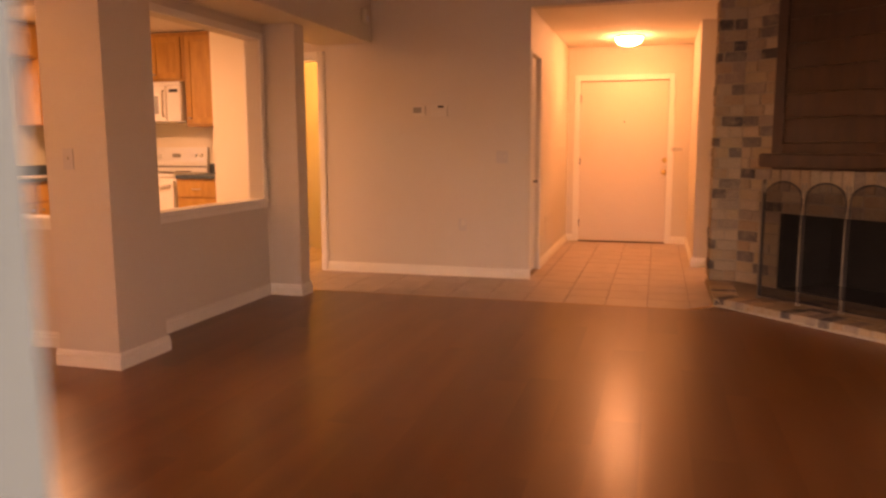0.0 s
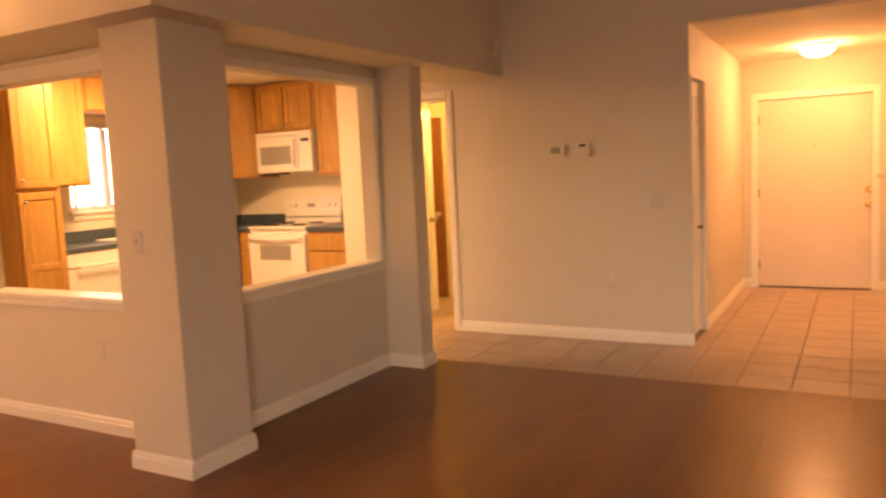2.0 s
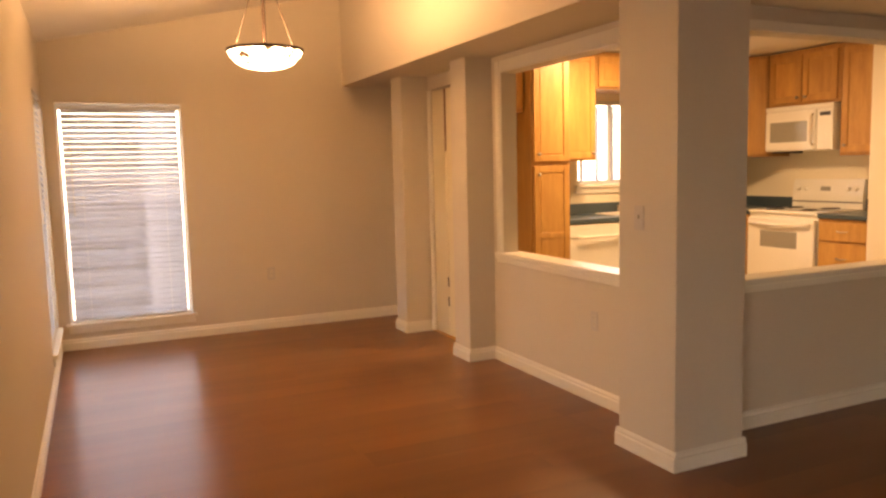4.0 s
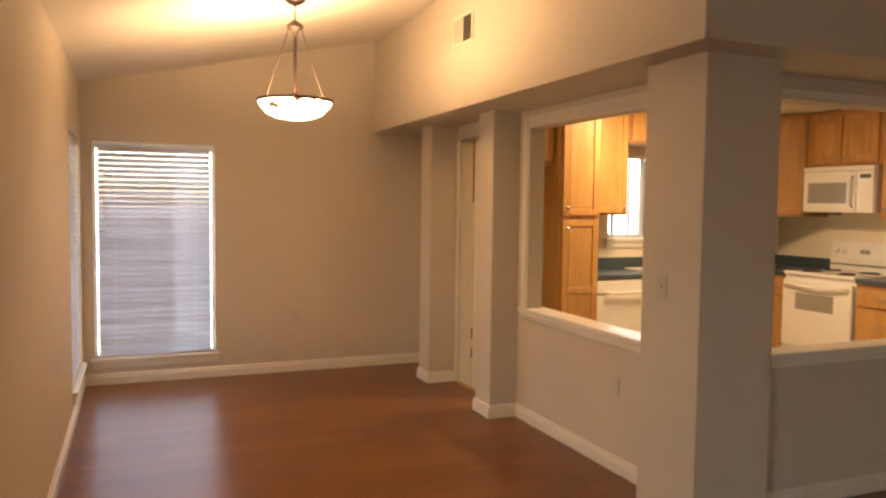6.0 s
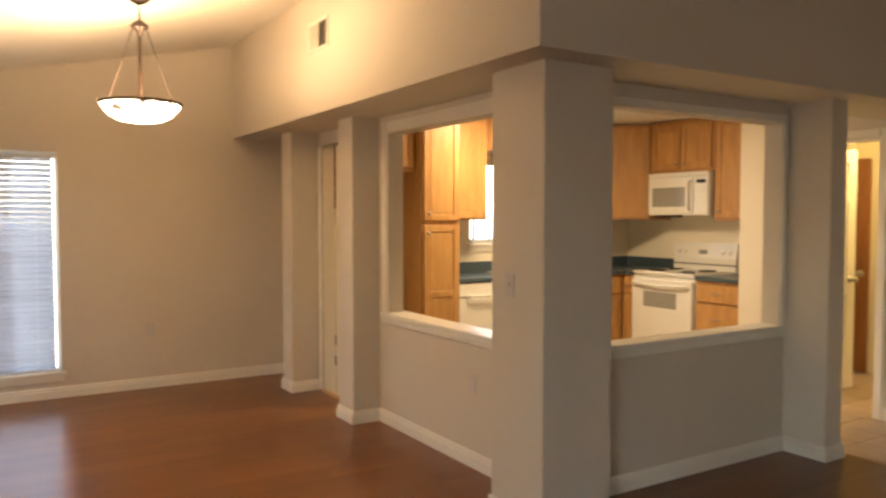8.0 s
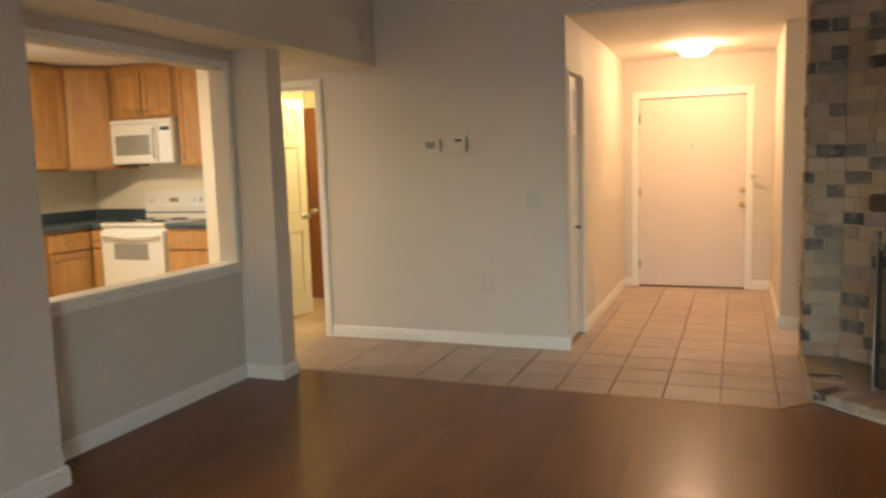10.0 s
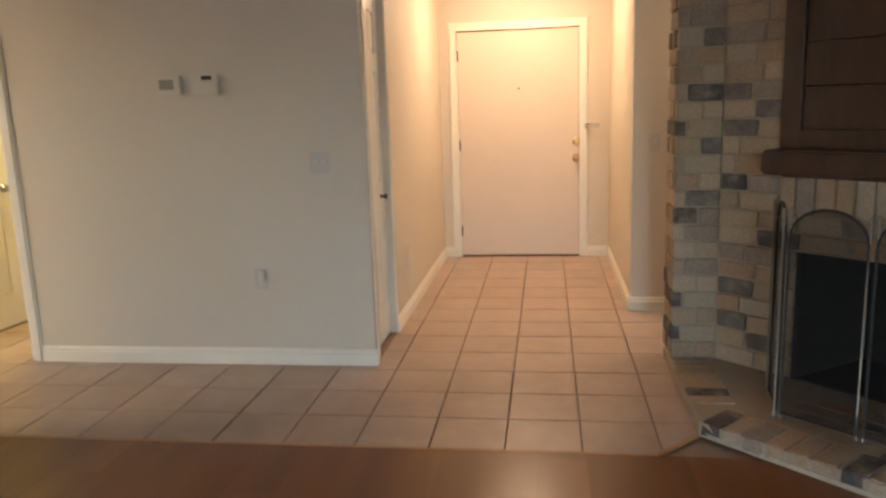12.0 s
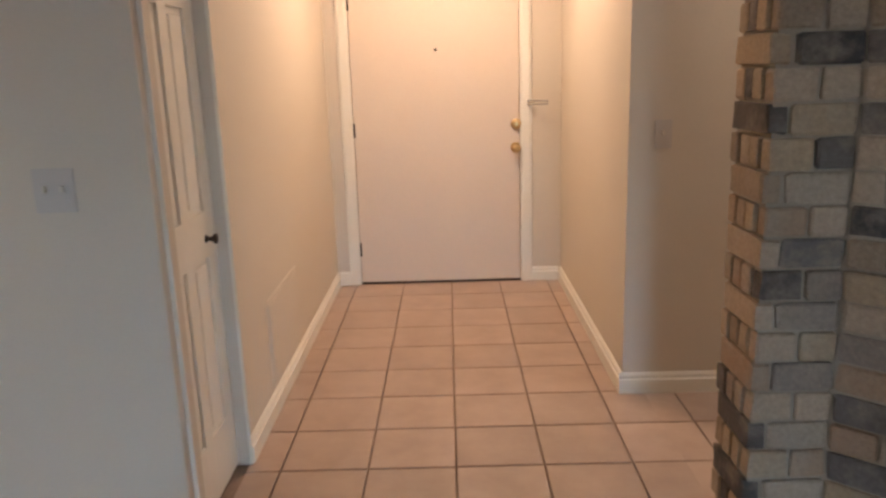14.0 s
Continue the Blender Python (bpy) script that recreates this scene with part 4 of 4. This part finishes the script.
cabinet("base_cabinet", "honey maple drawer base cabinet at the end of the counter", pose(-2.022, 3.46, 0), .50, .63, 0, CTOP,
        [(.02, .48, .70, .855, "drawer", .25, .785), (.02, .48, .40, .68, "drawer", .25, .55), (.02, .48, .13, .38, "drawer", .25, .27)], toe=True)

# worktop
bm = bmesh.new()
box(bm, -3.498, -2.90, 1.42, 2.10, .887, .925, .004)
box(bm, -3.498, -2.90, 2.74, 3.436, .887, .925, .004)
box(bm, -3.498, -3.38, 2.10, 2.74, .887, .925, .003)
box(bm, -2.97, -2.90, 2.10, 2.74, .887, .925, .003)
box(bm, -3.498, -2.798, 3.437, 4.098, .887, .925, .004)
part_w = tagged(part("worktop", bm, M_counter, None, "blue-grey laminate kitchen worktop, L-shaped"), category="worktop")
bm = bmesh.new()
box(bm, -3.498, -3.478, 1.42, 4.078, .926, 1.03, .003)
box(bm, -3.478, -2.798, 4.078, 4.098, .926, 1.03, .003)
tagged(part("backsplash", bm, M_counter, None, "low blue-grey laminate backsplash strip"), category="backsplash")
bm = bmesh.new()
box(bm, -2.022, -1.523, 3.437, 4.098, .887, .925, .004)
box(bm, -2.022, -1.523, 4.078, 4.098, .926, 1.03, .003)
box(bm, -1.543, -1.523, 3.47, 4.078, .926, 1.03, .003)
tagged(part("worktop", bm, M_counter, None, "short blue-grey laminate worktop beside the stove"), category="worktop")

sk = thing("kitchen_sink", "white enamel double bowl kitchen sink", "sink", pose(-3.175, 2.42, .926))
for r in ((-.225, .225, -.34, -.30), (-.225, .225, .30, .34), (-.225, -.17, -.30, .30), (.185, .225, -.30, .30), (-.17, .185, -.015, .015)):
    bm = bmesh.new()
    box(bm, r[0], r[1], r[2], r[3], -.002, .012, .004)
    part("rim", bm, M_white, sk)
for a, b in ((-.30, -.015), (.015, .30)):
    bm = bmesh.new()
    lo = [bm.verts.new((x, y, -.17)) for x, y in ((-.15, a + .02), (.165, a + .02), (.165, b - .02), (-.15, b - .02))]
    hi = [bm.verts.new((x, y, 0)) for x, y in ((-.17, a), (.185, a), (.185, b), (-.17, b))]
    bm.faces.new(lo)
    for k in range(4):
        bm.faces.new((lo[k], hi[k], hi[(k + 1) % 4], lo[(k + 1) % 4]))
    bmesh.ops.solidify(bm, geom=bm.faces[:], thickness=.003)
    part("basin", bm, M_white, sk)
fc = thing("kitchen_faucet", "chrome kitchen faucet with a low curved spout", "faucet", pose(-3.37, 2.42, .939))
bm = bmesh.new()
box(bm, -.025, .025, -.10, .10, 0, .012, .005)
part("base_plate", bm, M_chrome, fc)
bm = bmesh.new()
tube(bm, [(0, 0, .01), (0, 0, .10), (.02, 0, .16), (.07, 0, .19), (.13, 0, .185), (.17, 0, .15), (.175, 0, .13)], .011, 12)
part("spout", bm, M_chrome, fc, smooth=True)
for y in (-.08, .08):
    bm = bmesh.new()
    lathe(bm, [(0, .012), (.018, .012), (.016, .04), (.022, .05), (.020, .062), (0, .066)], 16, 0, y)
    part("tap_handle", bm, M_chrome, fc, smooth=True)

dw = thing("dishwasher", "white front-loading dishwasher under the worktop", "dishwasher", pose(XF + .01, 1.425, 0, 0, 0, 90))
bm = bmesh.new()
box(bm, .004, .640, .02, .56, .09, .88)
box(bm, .02, .62, .07, .5, 0, .09)
part("body", bm, M_white, dw)
bm = bmesh.new()
box(bm, .006, .638, -.012, .018, .10, .755, .006, 2)
part("door", bm, M_white, dw)
bm = bmesh.new()
box(bm, .006, .638, -.016, .018, .762, .878, .006, 2)
cp = part("control_panel", bm, M_white, dw)
bm = bmesh.new()
tube(bm, [(.10, -.016, .772), (.12, -.042, .768), (.52, -.042, .768), (.54, -.016, .772)], .010)
part("handle", bm, M_white, cp)
bm = bmesh.new()
for k in range(5):
    box(bm, .09 + .03 * k, .108 + .03 * k, -.0175, -.0162, .832, .840, .0005)
part("buttons", bm, M_plastic, cp)

# stove
SX, SY, SW = -2.79, 3.44, .762
st = thing("stove", "white electric coil stove with an oven below", "stove", pose(SX, SY, 0))
bm = bmesh.new()
box(bm, 0, SW, .025, .64, .06, .905, .003)
box(bm, .03, SW - .03, .05, .62, 0, .06)
part("body", bm, M_white, st)
bm = bmesh.new()
box(bm, -.002, SW + .002, -.004, .60, .906, .935, .008, 2)
part("cooktop", bm, M_white, st)
bm = bmesh.new()
box(bm, .008, SW - .008, -.018, .022, .245, .865, .008, 2)
od = part("oven_door", bm, M_white, st)
bm = bmesh.new()
box(bm, .165, .575, -.0205, -.0185, .595, .748, .004)
part("oven_window", bm, M_grey, od, "grey oven door window")
bm = bmesh.new()
tube(bm, [(.05, -.016, .815), (.06, -.055, .822), (SW / 2, -.062, .806), (SW - .06, -.055, .822), (SW - .05, -.016, .815)], .013, 10)
part("oven_handle", bm, M_white, od, smooth=True)
bm = bmesh.new()
box(bm, .008, SW - .008, -.014, .022, .065, .235, .006, 2)
part("storage_drawer", bm, M_white, st)
bm = bmesh.new()
pts = [(.60, .936), (.648, .936), (.648, 1.21), (.625, 1.21), (.60, 1.06)]
lo = [bm.verts.new((0, y, z)) for y, z in pts]
hi = [bm.verts.new((SW, y, z)) for y, z in pts]
bm.faces.new(lo)
bm.faces.new(hi[::-1])
for i in range(5):
    bm.faces.new((lo[i], hi[i], hi[(i + 1) % 5], lo[(i + 1) % 5]))
bp = part("control_backguard", bm, M_white, st)
bm = bmesh.new()
box(bm, .002, SW - .002, .594, .602, .99, 1.0)
part("trim_line", bm, M_dark, bp)
for x in (.07, .15, .61, .69):
    turned("knob", [(0, 0), (.022, 0), (.019, .016), (0, .018)], (x, .606, 1.12), (80, 0, 0), M_white, bp)
bm = bmesh.new()
box(bm, .32, .42, .600, .606, 1.10, 1.14)
part("clock", bm, M_grey, bp)
for x, y, r in ((.19, .15, .095), (.57, .15, .075), (.19, .43, .075), (.57, .43, .095)):
    bm = bmesh.new()
    lathe(bm, [(r * 1.12, .9355), (r * 1.12, .940), (r * 1.02, .940), (r * .9, .937), (0, .9362)], 32, x, y)
    dp = part("drip_pan", bm, M_chrome, st, smooth=True)
    bm = bmesh.new()
    pts = [(x + (r * (.15 + .8 * k / 60)) * math.cos(k * .42), y + (r * (.15 + .8 * k / 60)) * math.sin(k * .42), .947) for k in range(61)]
    tube(bm, pts, .0045, 6)
    part("burner_coil", bm, M_iron, dp)

mw = thing("microwave", "white over-the-range microwave oven under the cabinets", "microwave", pose(-2.868, YN - .045, 1.485))
bm = bmesh.new()
box(bm, 0, .757, .012, .355, .0, .425, .004)
part("body", bm, M_white, mw)
bm = bmesh.new()
box(bm, .003, .582, -.016, .011, .004, .375, .010, 2)
md = part("microwave_door", bm, M_white, mw)
bm = bmesh.new()
box(bm, .065, .485, -.0185, -.0165, .085, .275, .006)
part("window", bm, M_grey, md, "pale grey door window")
bm = bmesh.new()
tube(bm, [(.545, -.014, .05), (.545, -.045, .07), (.545, -.048, .19), (.545, -.045, .31), (.545, -.014, .33)], .010, 10)
part("handle", bm, M_plastic, md, smooth=True)
bm = bmesh.new()
box(bm, .587, .754, -.014, .011, .004, .375, .006, 2)
mc = part("control_panel", bm, M_white, mw)
bm = bmesh.new()
box(bm, .615, .725, -.0158, -.0143, .31, .345)
part("display", bm, M_dark, mc)
for i in range(4):
    for j in range(3):
        bm = bmesh.new()
        box(bm, .612 + j * .041, .642 + j * .041, -.0155, -.0143, .10 + i * .047, .13 + i * .047, .0005)
        part("button", bm, M_white, mc)
bm = bmesh.new()
box(bm, .003, .754, -.012, .011, .379, .423, .004)
gr = part("top_grille", bm, M_white, mw)
bm = bmesh.new()
box(bm, .05, .32, .03, .14, -.02, -.001, .004)
part("bottom_vent", bm, M_bronze, mw)

# ---- fireplace ----
UX, UY = .719, -.695
NX, NY = -.695, -.719
BX, BY = 3.48, 3.40
FW = 1.92


def fp(s, d):
    return (BX + UX * s + NX * d, BY + UY * s + NY * d)


TURN = math.degrees(math.atan2(UY, UX))
FB0, FB1, FBZ = .40, 1.52, .672
HEARTH = .066
REC = .012
fpl = thing("fireplace", "corner fireplace of tumbled tan and charcoal brick with a raised hearth", "fireplace")
bm = bmesh.new()
CH = 3.9


def core(pts, z0, z1):
    prism(bm, pts, z0, z1)


ex, ey = fp(FW, -REC)
core([(3.262 + REC, 3.40 + REC), (BX, 3.40 + REC), fp(FB0, -REC), fp(FB0, -.55), (3.85, 3.64), (3.262 + REC, 3.64)], 0, HALL_TOP)
core([(3.262 + REC, T_WALL - .001), (3.262 + REC, 3.384), (BX + .02, 3.384), fp(FB0, -REC), fp(FB0, -.3), (3.9, 3.384)][2:], HALL_TOP, CH)
core([fp(FB1, -REC), (ex, ey), (EAST - .002, ey), (EAST - .002, 3.3), fp(FB1, -.55)][:5], 0, CH)
core([fp(FB0, -REC), fp(FB1, -REC), fp(FB1, -.55), fp(FB0, -.55)], FBZ, CH)
part("chimney_core", bm, M_mortar, fpl, "tan mortar between the bricks")
bm = bmesh.new()
core([fp(FB0 + .1, -.50), fp(FB1 - .1, -.50), fp(FB1, -.55), fp(FB0, -.55)], 0, FBZ)
core([fp(FB0, -.005), fp(FB0 + .02, -.005), fp(FB0 + .12, -.5), fp(FB0, -.5)], HEARTH, FBZ)
core([fp(FB1 - .02, -.005), fp(FB1, -.005), fp(FB1, -.5), fp(FB1 - .12, -.5)], HEARTH, FBZ)
core([fp(FB0, -.005), fp(FB1, -.005), fp(FB1, -.5), fp(FB0, -.5)], 0, HEARTH + .004)
part("firebox", bm, M_soot, fpl, "black sooty firebox")
bm = bmesh.new()
HX, HY = 3.255, 2.60
hs = (EAST - .002 - HX) / UX
hend = (EAST - .002, HY + UY * hs)
core([(HX, 3.58), (HX, HY + .006), (hend[0], hend[1] + .012), (EAST - .002, ey), (ex, ey), fp(0, -REC), (BX, 3.412), (3.275, 3.412), (3.275, 3.58)], 0, HEARTH - .005)
part("hearth_core", bm, M_mortar, fpl, "tan mortar bed of the hearth")

bm = bmesh.new()
mt = thing("mantel", "dark walnut stained mantel beam over the fireplace", "mantel", pose(*fp(0, 0), 0, 0, 0, TURN))
box(bm, .295, 1.625, -.17, -.001, 1.040, 1.147, .012, 3)
part("beam", bm, M_walnut, mt)
bm = bmesh.new()
box(bm, .34, 1.58, -.06, -.001, 1.022, 1.039, .005)
part("corbel_moulding", bm, M_walnut, mt)
op = thing("overmantel_panel", "dark walnut stained wall panelling over the mantel", "wall panel", pose(*fp(0, 0), 0, 0, 0, TURN))
bm = bmesh.new()
for a, b, c, d in ((.312, .402, 1.148, 3.2), (1.518, 1.608, 1.148, 3.2), (.402, 1.518, 1.148, 1.23), (.402, 1.518, 3.1, 3.2)):
    box(bm, a, b, -.036, -.002, c, d, .004)
part("frame", bm, M_walnut, op)
for k in range(10):
    bm = bmesh.new()
    z = 1.232 + k * .187
    box(bm, .404, 1.516, -.020, -.002, z, z + .185, .003)
    part("board", bm, M_walnut, op)

# fire screen
scr = thing("fire_screen", "folding brass-posted fire screen with arched black mesh panels", "fire screen")
PW = .327
s0, d0 = .586, .465
posts = [fp(s0 - .155, d0 - .215)] + [fp(s0 + PW * k, d0) for k in range(4)] + [fp(s0 + PW * 3 + .155, d0 - .215)]


def screen_panel(a, b):
    A, B = Vector((*a, 0)), Vector((*b, 0))
    d = (B - A)
    L = d.length
    d.normalize()
    m = Matrix(((d.x, -d.y, 0, A.x), (d.y, d.x, 0, A.y), (0, 0, 1, HEARTH + .004), (0, 0, 0, 1)))
    x0, x1 = .014, L - .014
    H, R = .76, .12
    fb = bmesh.new()
    arch = [(x0 + (x1 - x0) * (1 - math.cos(math.pi * k / 14)) / 2, 0, H + R * math.sin(math.pi * k / 14)) for k in range(15)]
    tube(fb, [(x0, 0, .02)] + arch + [(x1, 0, .02), (x0, 0, .02)], .006)
    bmesh.ops.transform(fb, matrix=m, verts=fb.verts)
    fr_ = part("panel_frame", fb, M_iron, scr)
    sb = bmesh.new()
    vs = [sb.verts.new((x, 0, z)) for x, _, z in [(x0, 0, .02)] + arch + [(x1, 0, .02)]]
    sb.faces.new(vs)
    bmesh.ops.transform(sb, matrix=m, verts=sb.verts)
    part("mesh_panel", sb, M_mesh, fr_, "fine black wire mesh")


for a, b in zip(posts, posts[1:]):
    screen_panel(a, b)
for x, y in posts:
    bm = bmesh.new()
    z0 = HEARTH
    for o in (-.013, .013):
        lathe(bm, [(0, z0), (.010, z0), (.010, z0 + .012), (.0040, z0 + .02), (.0040, z0 + .80), (.010, z0 + .815), (.006, z0 + .83), (.010, z0 + .85), (.005, z0 + .875), (0, z0 + .885)], 12, x + UX * o, y + UY * o)
    part("post", bm, M_pewter, scr, smooth=True)

# ---- tiles ----
TX0, TY0, TPX, TPY = 2.4555, 2.42, .316, .304
floor = bpy.data.objects["floor"]
tb = bmesh.new()
box(tb, .0035, TPX - .0035, .0035, TPY - .0035, -.013, -.0005, .002)
tile_me = mesh_of("floor_tile", tb, M_tile)


def clip_piece(name, pts, planes, z0, z1, material, bevel=0.0):
    """A convex piece of floor cut by half planes (a, b, c): kept where a x + b y <= c."""
    for a, b, c in planes:
        out = []
        for p, q in zip(pts, pts[1:] + pts[:1]):
            fp_, fq = a * p[0] + b * p[1] - c, a * q[0] + b * q[1] - c
            if fp_ <= 0:
                out.append(p)
            if (fp_ < 0 < fq) or (fq < 0 < fp_):
                t = fp_ / (fp_ - fq)
                out.append((p[0] + t * (q[0] - p[0]), p[1] + t * (q[1] - p[1])))
        pts = out
        if len(pts) < 3:
            return None
    xs, ys = [p[0] for p in pts], [p[1] for p in pts]
    if max(xs) - min(xs) < .012 or max(ys) - min(ys) < .012:
        return None
    bm = bmesh.new()
    prism(bm, pts, z0, z1)
    ob = part(name, bm, material, floor)
    return ob


CUT = [(1, -1, 3.06 - 2.42 + .0)]


def tiles(x0, x1, y0, y1, planes=()):
    i0, i1 = math.floor((x0 - TX0) / TPX + 1e-4), math.ceil((x1 - TX0) / TPX - 1e-4)
    j0, j1 = math.floor((y0 - TY0) / TPY + 1e-4), math.ceil((y1 - TY0) / TPY - 1e-4)
    for i in range(i0, i1):
        for j in range(j0, j1):
            a, b = TX0 + i * TPX, TY0 + j * TPY
            full = a >= x0 - 1e-4 and a + TPX <= x1 + 1e-4 and b >= y0 - 1e-4 and b + TPY <= y1 + 1e-4
            if full and not any(pa * (a if pa < 0 else a + TPX) + pb * (b if pb < 0 else b + TPY) > pc for pa, pb, pc in planes):
                t = new("floor_tile", tile_me)
                t.parent = floor
                t.location = (a, b, random.uniform(-.0004, .0))
            else:
                g = .0035
                clip_piece("floor_tile", [(a + g, b + g), (a + TPX - g, b + g), (a + TPX - g, b + TPY - g), (a + g, b + TPY - g)],
                           [(-1, 0, -x0), (1, 0, x1), (0, -1, -y0), (0, 1, y1), *planes], -.013, -.0008, M_tile)


tiles(-.03, 3.275, 2.42, T_WALL, CUT)
tiles(HALL_L, 3.275, T_WALL, DOOR_WALL)
tiles(3.275, EAST, 3.60, PASSAGE)
tiles(-1.53, -.03, 2.42, T_WALL)
tiles(-1.52, .30, T_WALL + .12, 4.92)
tiles(TD0, TD1, T_WALL, T_WALL + .12)
bm = bmesh.new()
box(bm, -.03, 3.06, 2.405, 2.4195, -.012, .001, .002)
prism(bm, [(3.06, 2.405), (3.285, 2.630), (3.275, 2.640), (3.052, 2.4195)], -.012, .001)
tagged(part("floor_transition", bm, M_oak2, None, "thin wooden transition strip between planks and tiles", kind="structure"), category="trim")

# ---- planks ----
PWD, PLN = .193, 1.215
pb_ = bmesh.new()
box(pb_, 0, PWD, 0, PLN, -.013, 0)
plank_me = mesh_of("plank", pb_, M_plank)
random.seed(4)
row = 0
x = WEST
while x < EAST:
    x1 = min(x + PWD, EAST)
    y = SOUTH - random.uniform(0, PLN) if x < 1.6 else PATIO - random.uniform(0, PLN)
    lo = SOUTH if x + PWD <= 1.61 else PATIO
    while y < 2.40:
        top = .29 if x + PWD < -.2 else 2.404
        a, b = max(y, lo), min(y + PLN, top)
        if b - a > .02:
            if a == y and b == y + PLN and x1 == x + PWD and x1 < 3.0:
                p = new("plank", plank_me)
                p.parent = floor
                p.location = (x, y, 0)
            elif x >= HX - .25:
                clip_piece("plank", [(x, a), (x1, a), (x1, b), (x, b)],
                           [(-UY, UX, -UY * HX + UX * (HY + .003)), (1, 0, EAST)] if x >= HX - .01 else [(-1, 1, 2.404 - 3.06), (-UY, UX, -UY * HX + UX * (HY + .003))], -.013, 0, M_plank)
            else:
                clip_piece("plank", [(x, a), (x1, a), (x1, b), (x, b)], [(0, 1, 9)], -.013, -.0001, M_plank)
        y += PLN
    x += PWD

# ---- bricks ----
random.seed(11)
ub = bmesh.new()
box(ub, -.5, .5, -.5, .5, -.5, .5)
bmesh.ops.bevel(ub, geom=ub.edges[:], offset=.07, segments=1, affect="EDGES")
for v in ub.verts:
    v.co += Vector((random.uniform(-.025, .025), random.uniform(-.03, .03), random.uniform(-.03, .03)))
brick_me = [mesh_of("brick", ub, M_brick)]
for k in range(3):
    ub = bmesh.new()
    box(ub, -.5, .5, -.5, .5, -.5, .5)
    bmesh.ops.bevel(ub, geom=ub.edges[:], offset=.06, segments=1, affect="EDGES")
    for v in ub.verts:
        v.co += Vector((random.uniform(-.03, .03), random.uniform(-.03, .03), random.uniform(-.045, .045)))
    brick_me.append(mesh_of("brick", ub, M_brick))


def brick(x, y, z, l, w, h, turn):
    b = new("brick", random.choice(brick_me))
    b.parent = fpl
    b.matrix_basis = pose(x, y, z, random.uniform(-.6, .6), random.uniform(-.5, .5), turn + random.uniform(-.8, .8)) @ Matrix.Diagonal((l * random.choice((1, -1)), w, h, 1))


def course(ox, oy, ux, uy, nx, ny, s0_, s1_, z, h, first):
    """A row of bricks from s0 to s1 along (ux, uy), their faces towards (nx, ny)."""
    s, turn = s0_, math.degrees(math.atan2(uy, ux))
    n = 0
    while s < s1_ - .03:
        l = first if n == 0 else random.uniform(.15, .25)
        if s1_ - (s + l) < .07:
            l = s1_ - s
        depth = .05
        out = random.uniform(-.002, .007)
        c = s + l / 2
        brick(ox + ux * c + nx * (out - depth / 2), oy + uy * c + ny * (out - depth / 2), z + h / 2, l - .010, depth, h - .010, turn)
        s += l
        n += 1


z, k = HEARTH, 0
rows_ = []
while z < 2.9:
    h = random.uniform(.084, .091)
    rows_.append((z, h))
    if z < 2.40:
        if k % 2:
            course(3.262, 3.645, 0, -1, -1, 0, 0, .245, z, h, .245)
            course(3.262 + .05, 3.40, 1, 0, 0, -1, 0, .175, z, h, .175)
        else:
            for y0_ in (3.645, 3.580, 3.515):
                course(3.262, y0_, 0, -1, -1, 0, 0, .065, z, h, .065)
            course(3.262, 3.40, 1, 0, 0, -1, 0, .225, z, h, .12)
    lim = FB0 if z + h < FBZ + .05 else (FW / 2 if z < 1.06 else .315)
    if z + h < FBZ + .05 or z >= 1.06:
        course(BX, BY, UX, UY, NX, NY, 0.0, lim, z, h, random.uniform(.1, .22))
        course(BX, BY, UX, UY, NX, NY, FB1 if z + h < FBZ + .05 else 1.61, FW, z, h, random.uniform(.1, .2))
    elif z < .81:
        course(BX, BY, UX, UY, NX, NY, 0.0, FW, z, h, random.uniform(.12, .22))
        soldier_z = z + h
    else:
        course(BX, BY, UX, UY, NX, NY, 0.0, .30, z, h, random.uniform(.08, .15))
        course(BX, BY, UX, UY, NX, NY, 1.62, FW, z, h, random.uniform(.08, .15))
    z += h
    k += 1
# upright bricks under the mantel
s = .30
while s < 1.60:
    w = random.uniform(.078, .092)
    o = random.uniform(-.002, .006) - .025
    brick(BX + UX * (s + w / 2) + NX * o, BY + UY * (s + w / 2) + NY * o, (soldier_z + 1.045) / 2, w - .010, .05, 1.045 - soldier_z - .010, TURN)
    s += w
# hearth: a border of bricks laid across, and paving behind it
s = .0
hl = 2.35
while s < hl:
    w = random.uniform(.085, .105)
    cx, cy = HX + UX * (s + w / 2) - NX * .10, HY + UY * (s + w / 2) - NY * .10
    brick(cx, cy, HEARTH - .03, w - .010, .195, .060, TURN)
    s += w
y = HY + .19
while y < 3.40:
    w = random.uniform(.085, .10)
    brick(HX + .10, y + w / 2, HEARTH - .03, .195, w - .010, .060, 0)
    y += w
s = .17
while s < 2.2:
    l = random.uniform(.17, .23)
    for r_ in range(4):
        o = .20 + .10 * r_ + .05
        cx, cy = HX + UX * (s + l / 2 + .05 * (r_ % 2)) - NX * o, HY + UY * (s + l / 2 + .05 * (r_ % 2)) - NY * o
        if cx < 5.1 and cx > 3.40:
            brick(cx, cy, HEARTH - .032, l - .010, .090, .058, TURN)
    s += l
# mortar edge strip at the hearth's foot
bm = bmesh.new()
prism(bm, [(HX, HY), (hend[0], hend[1]), (hend[0], hend[1] + .03), (HX + .02, HY + .02)], 0, .020)
part("foot_strip", bm, M_strip, fpl, "pale painted strip at the hearth's foot")
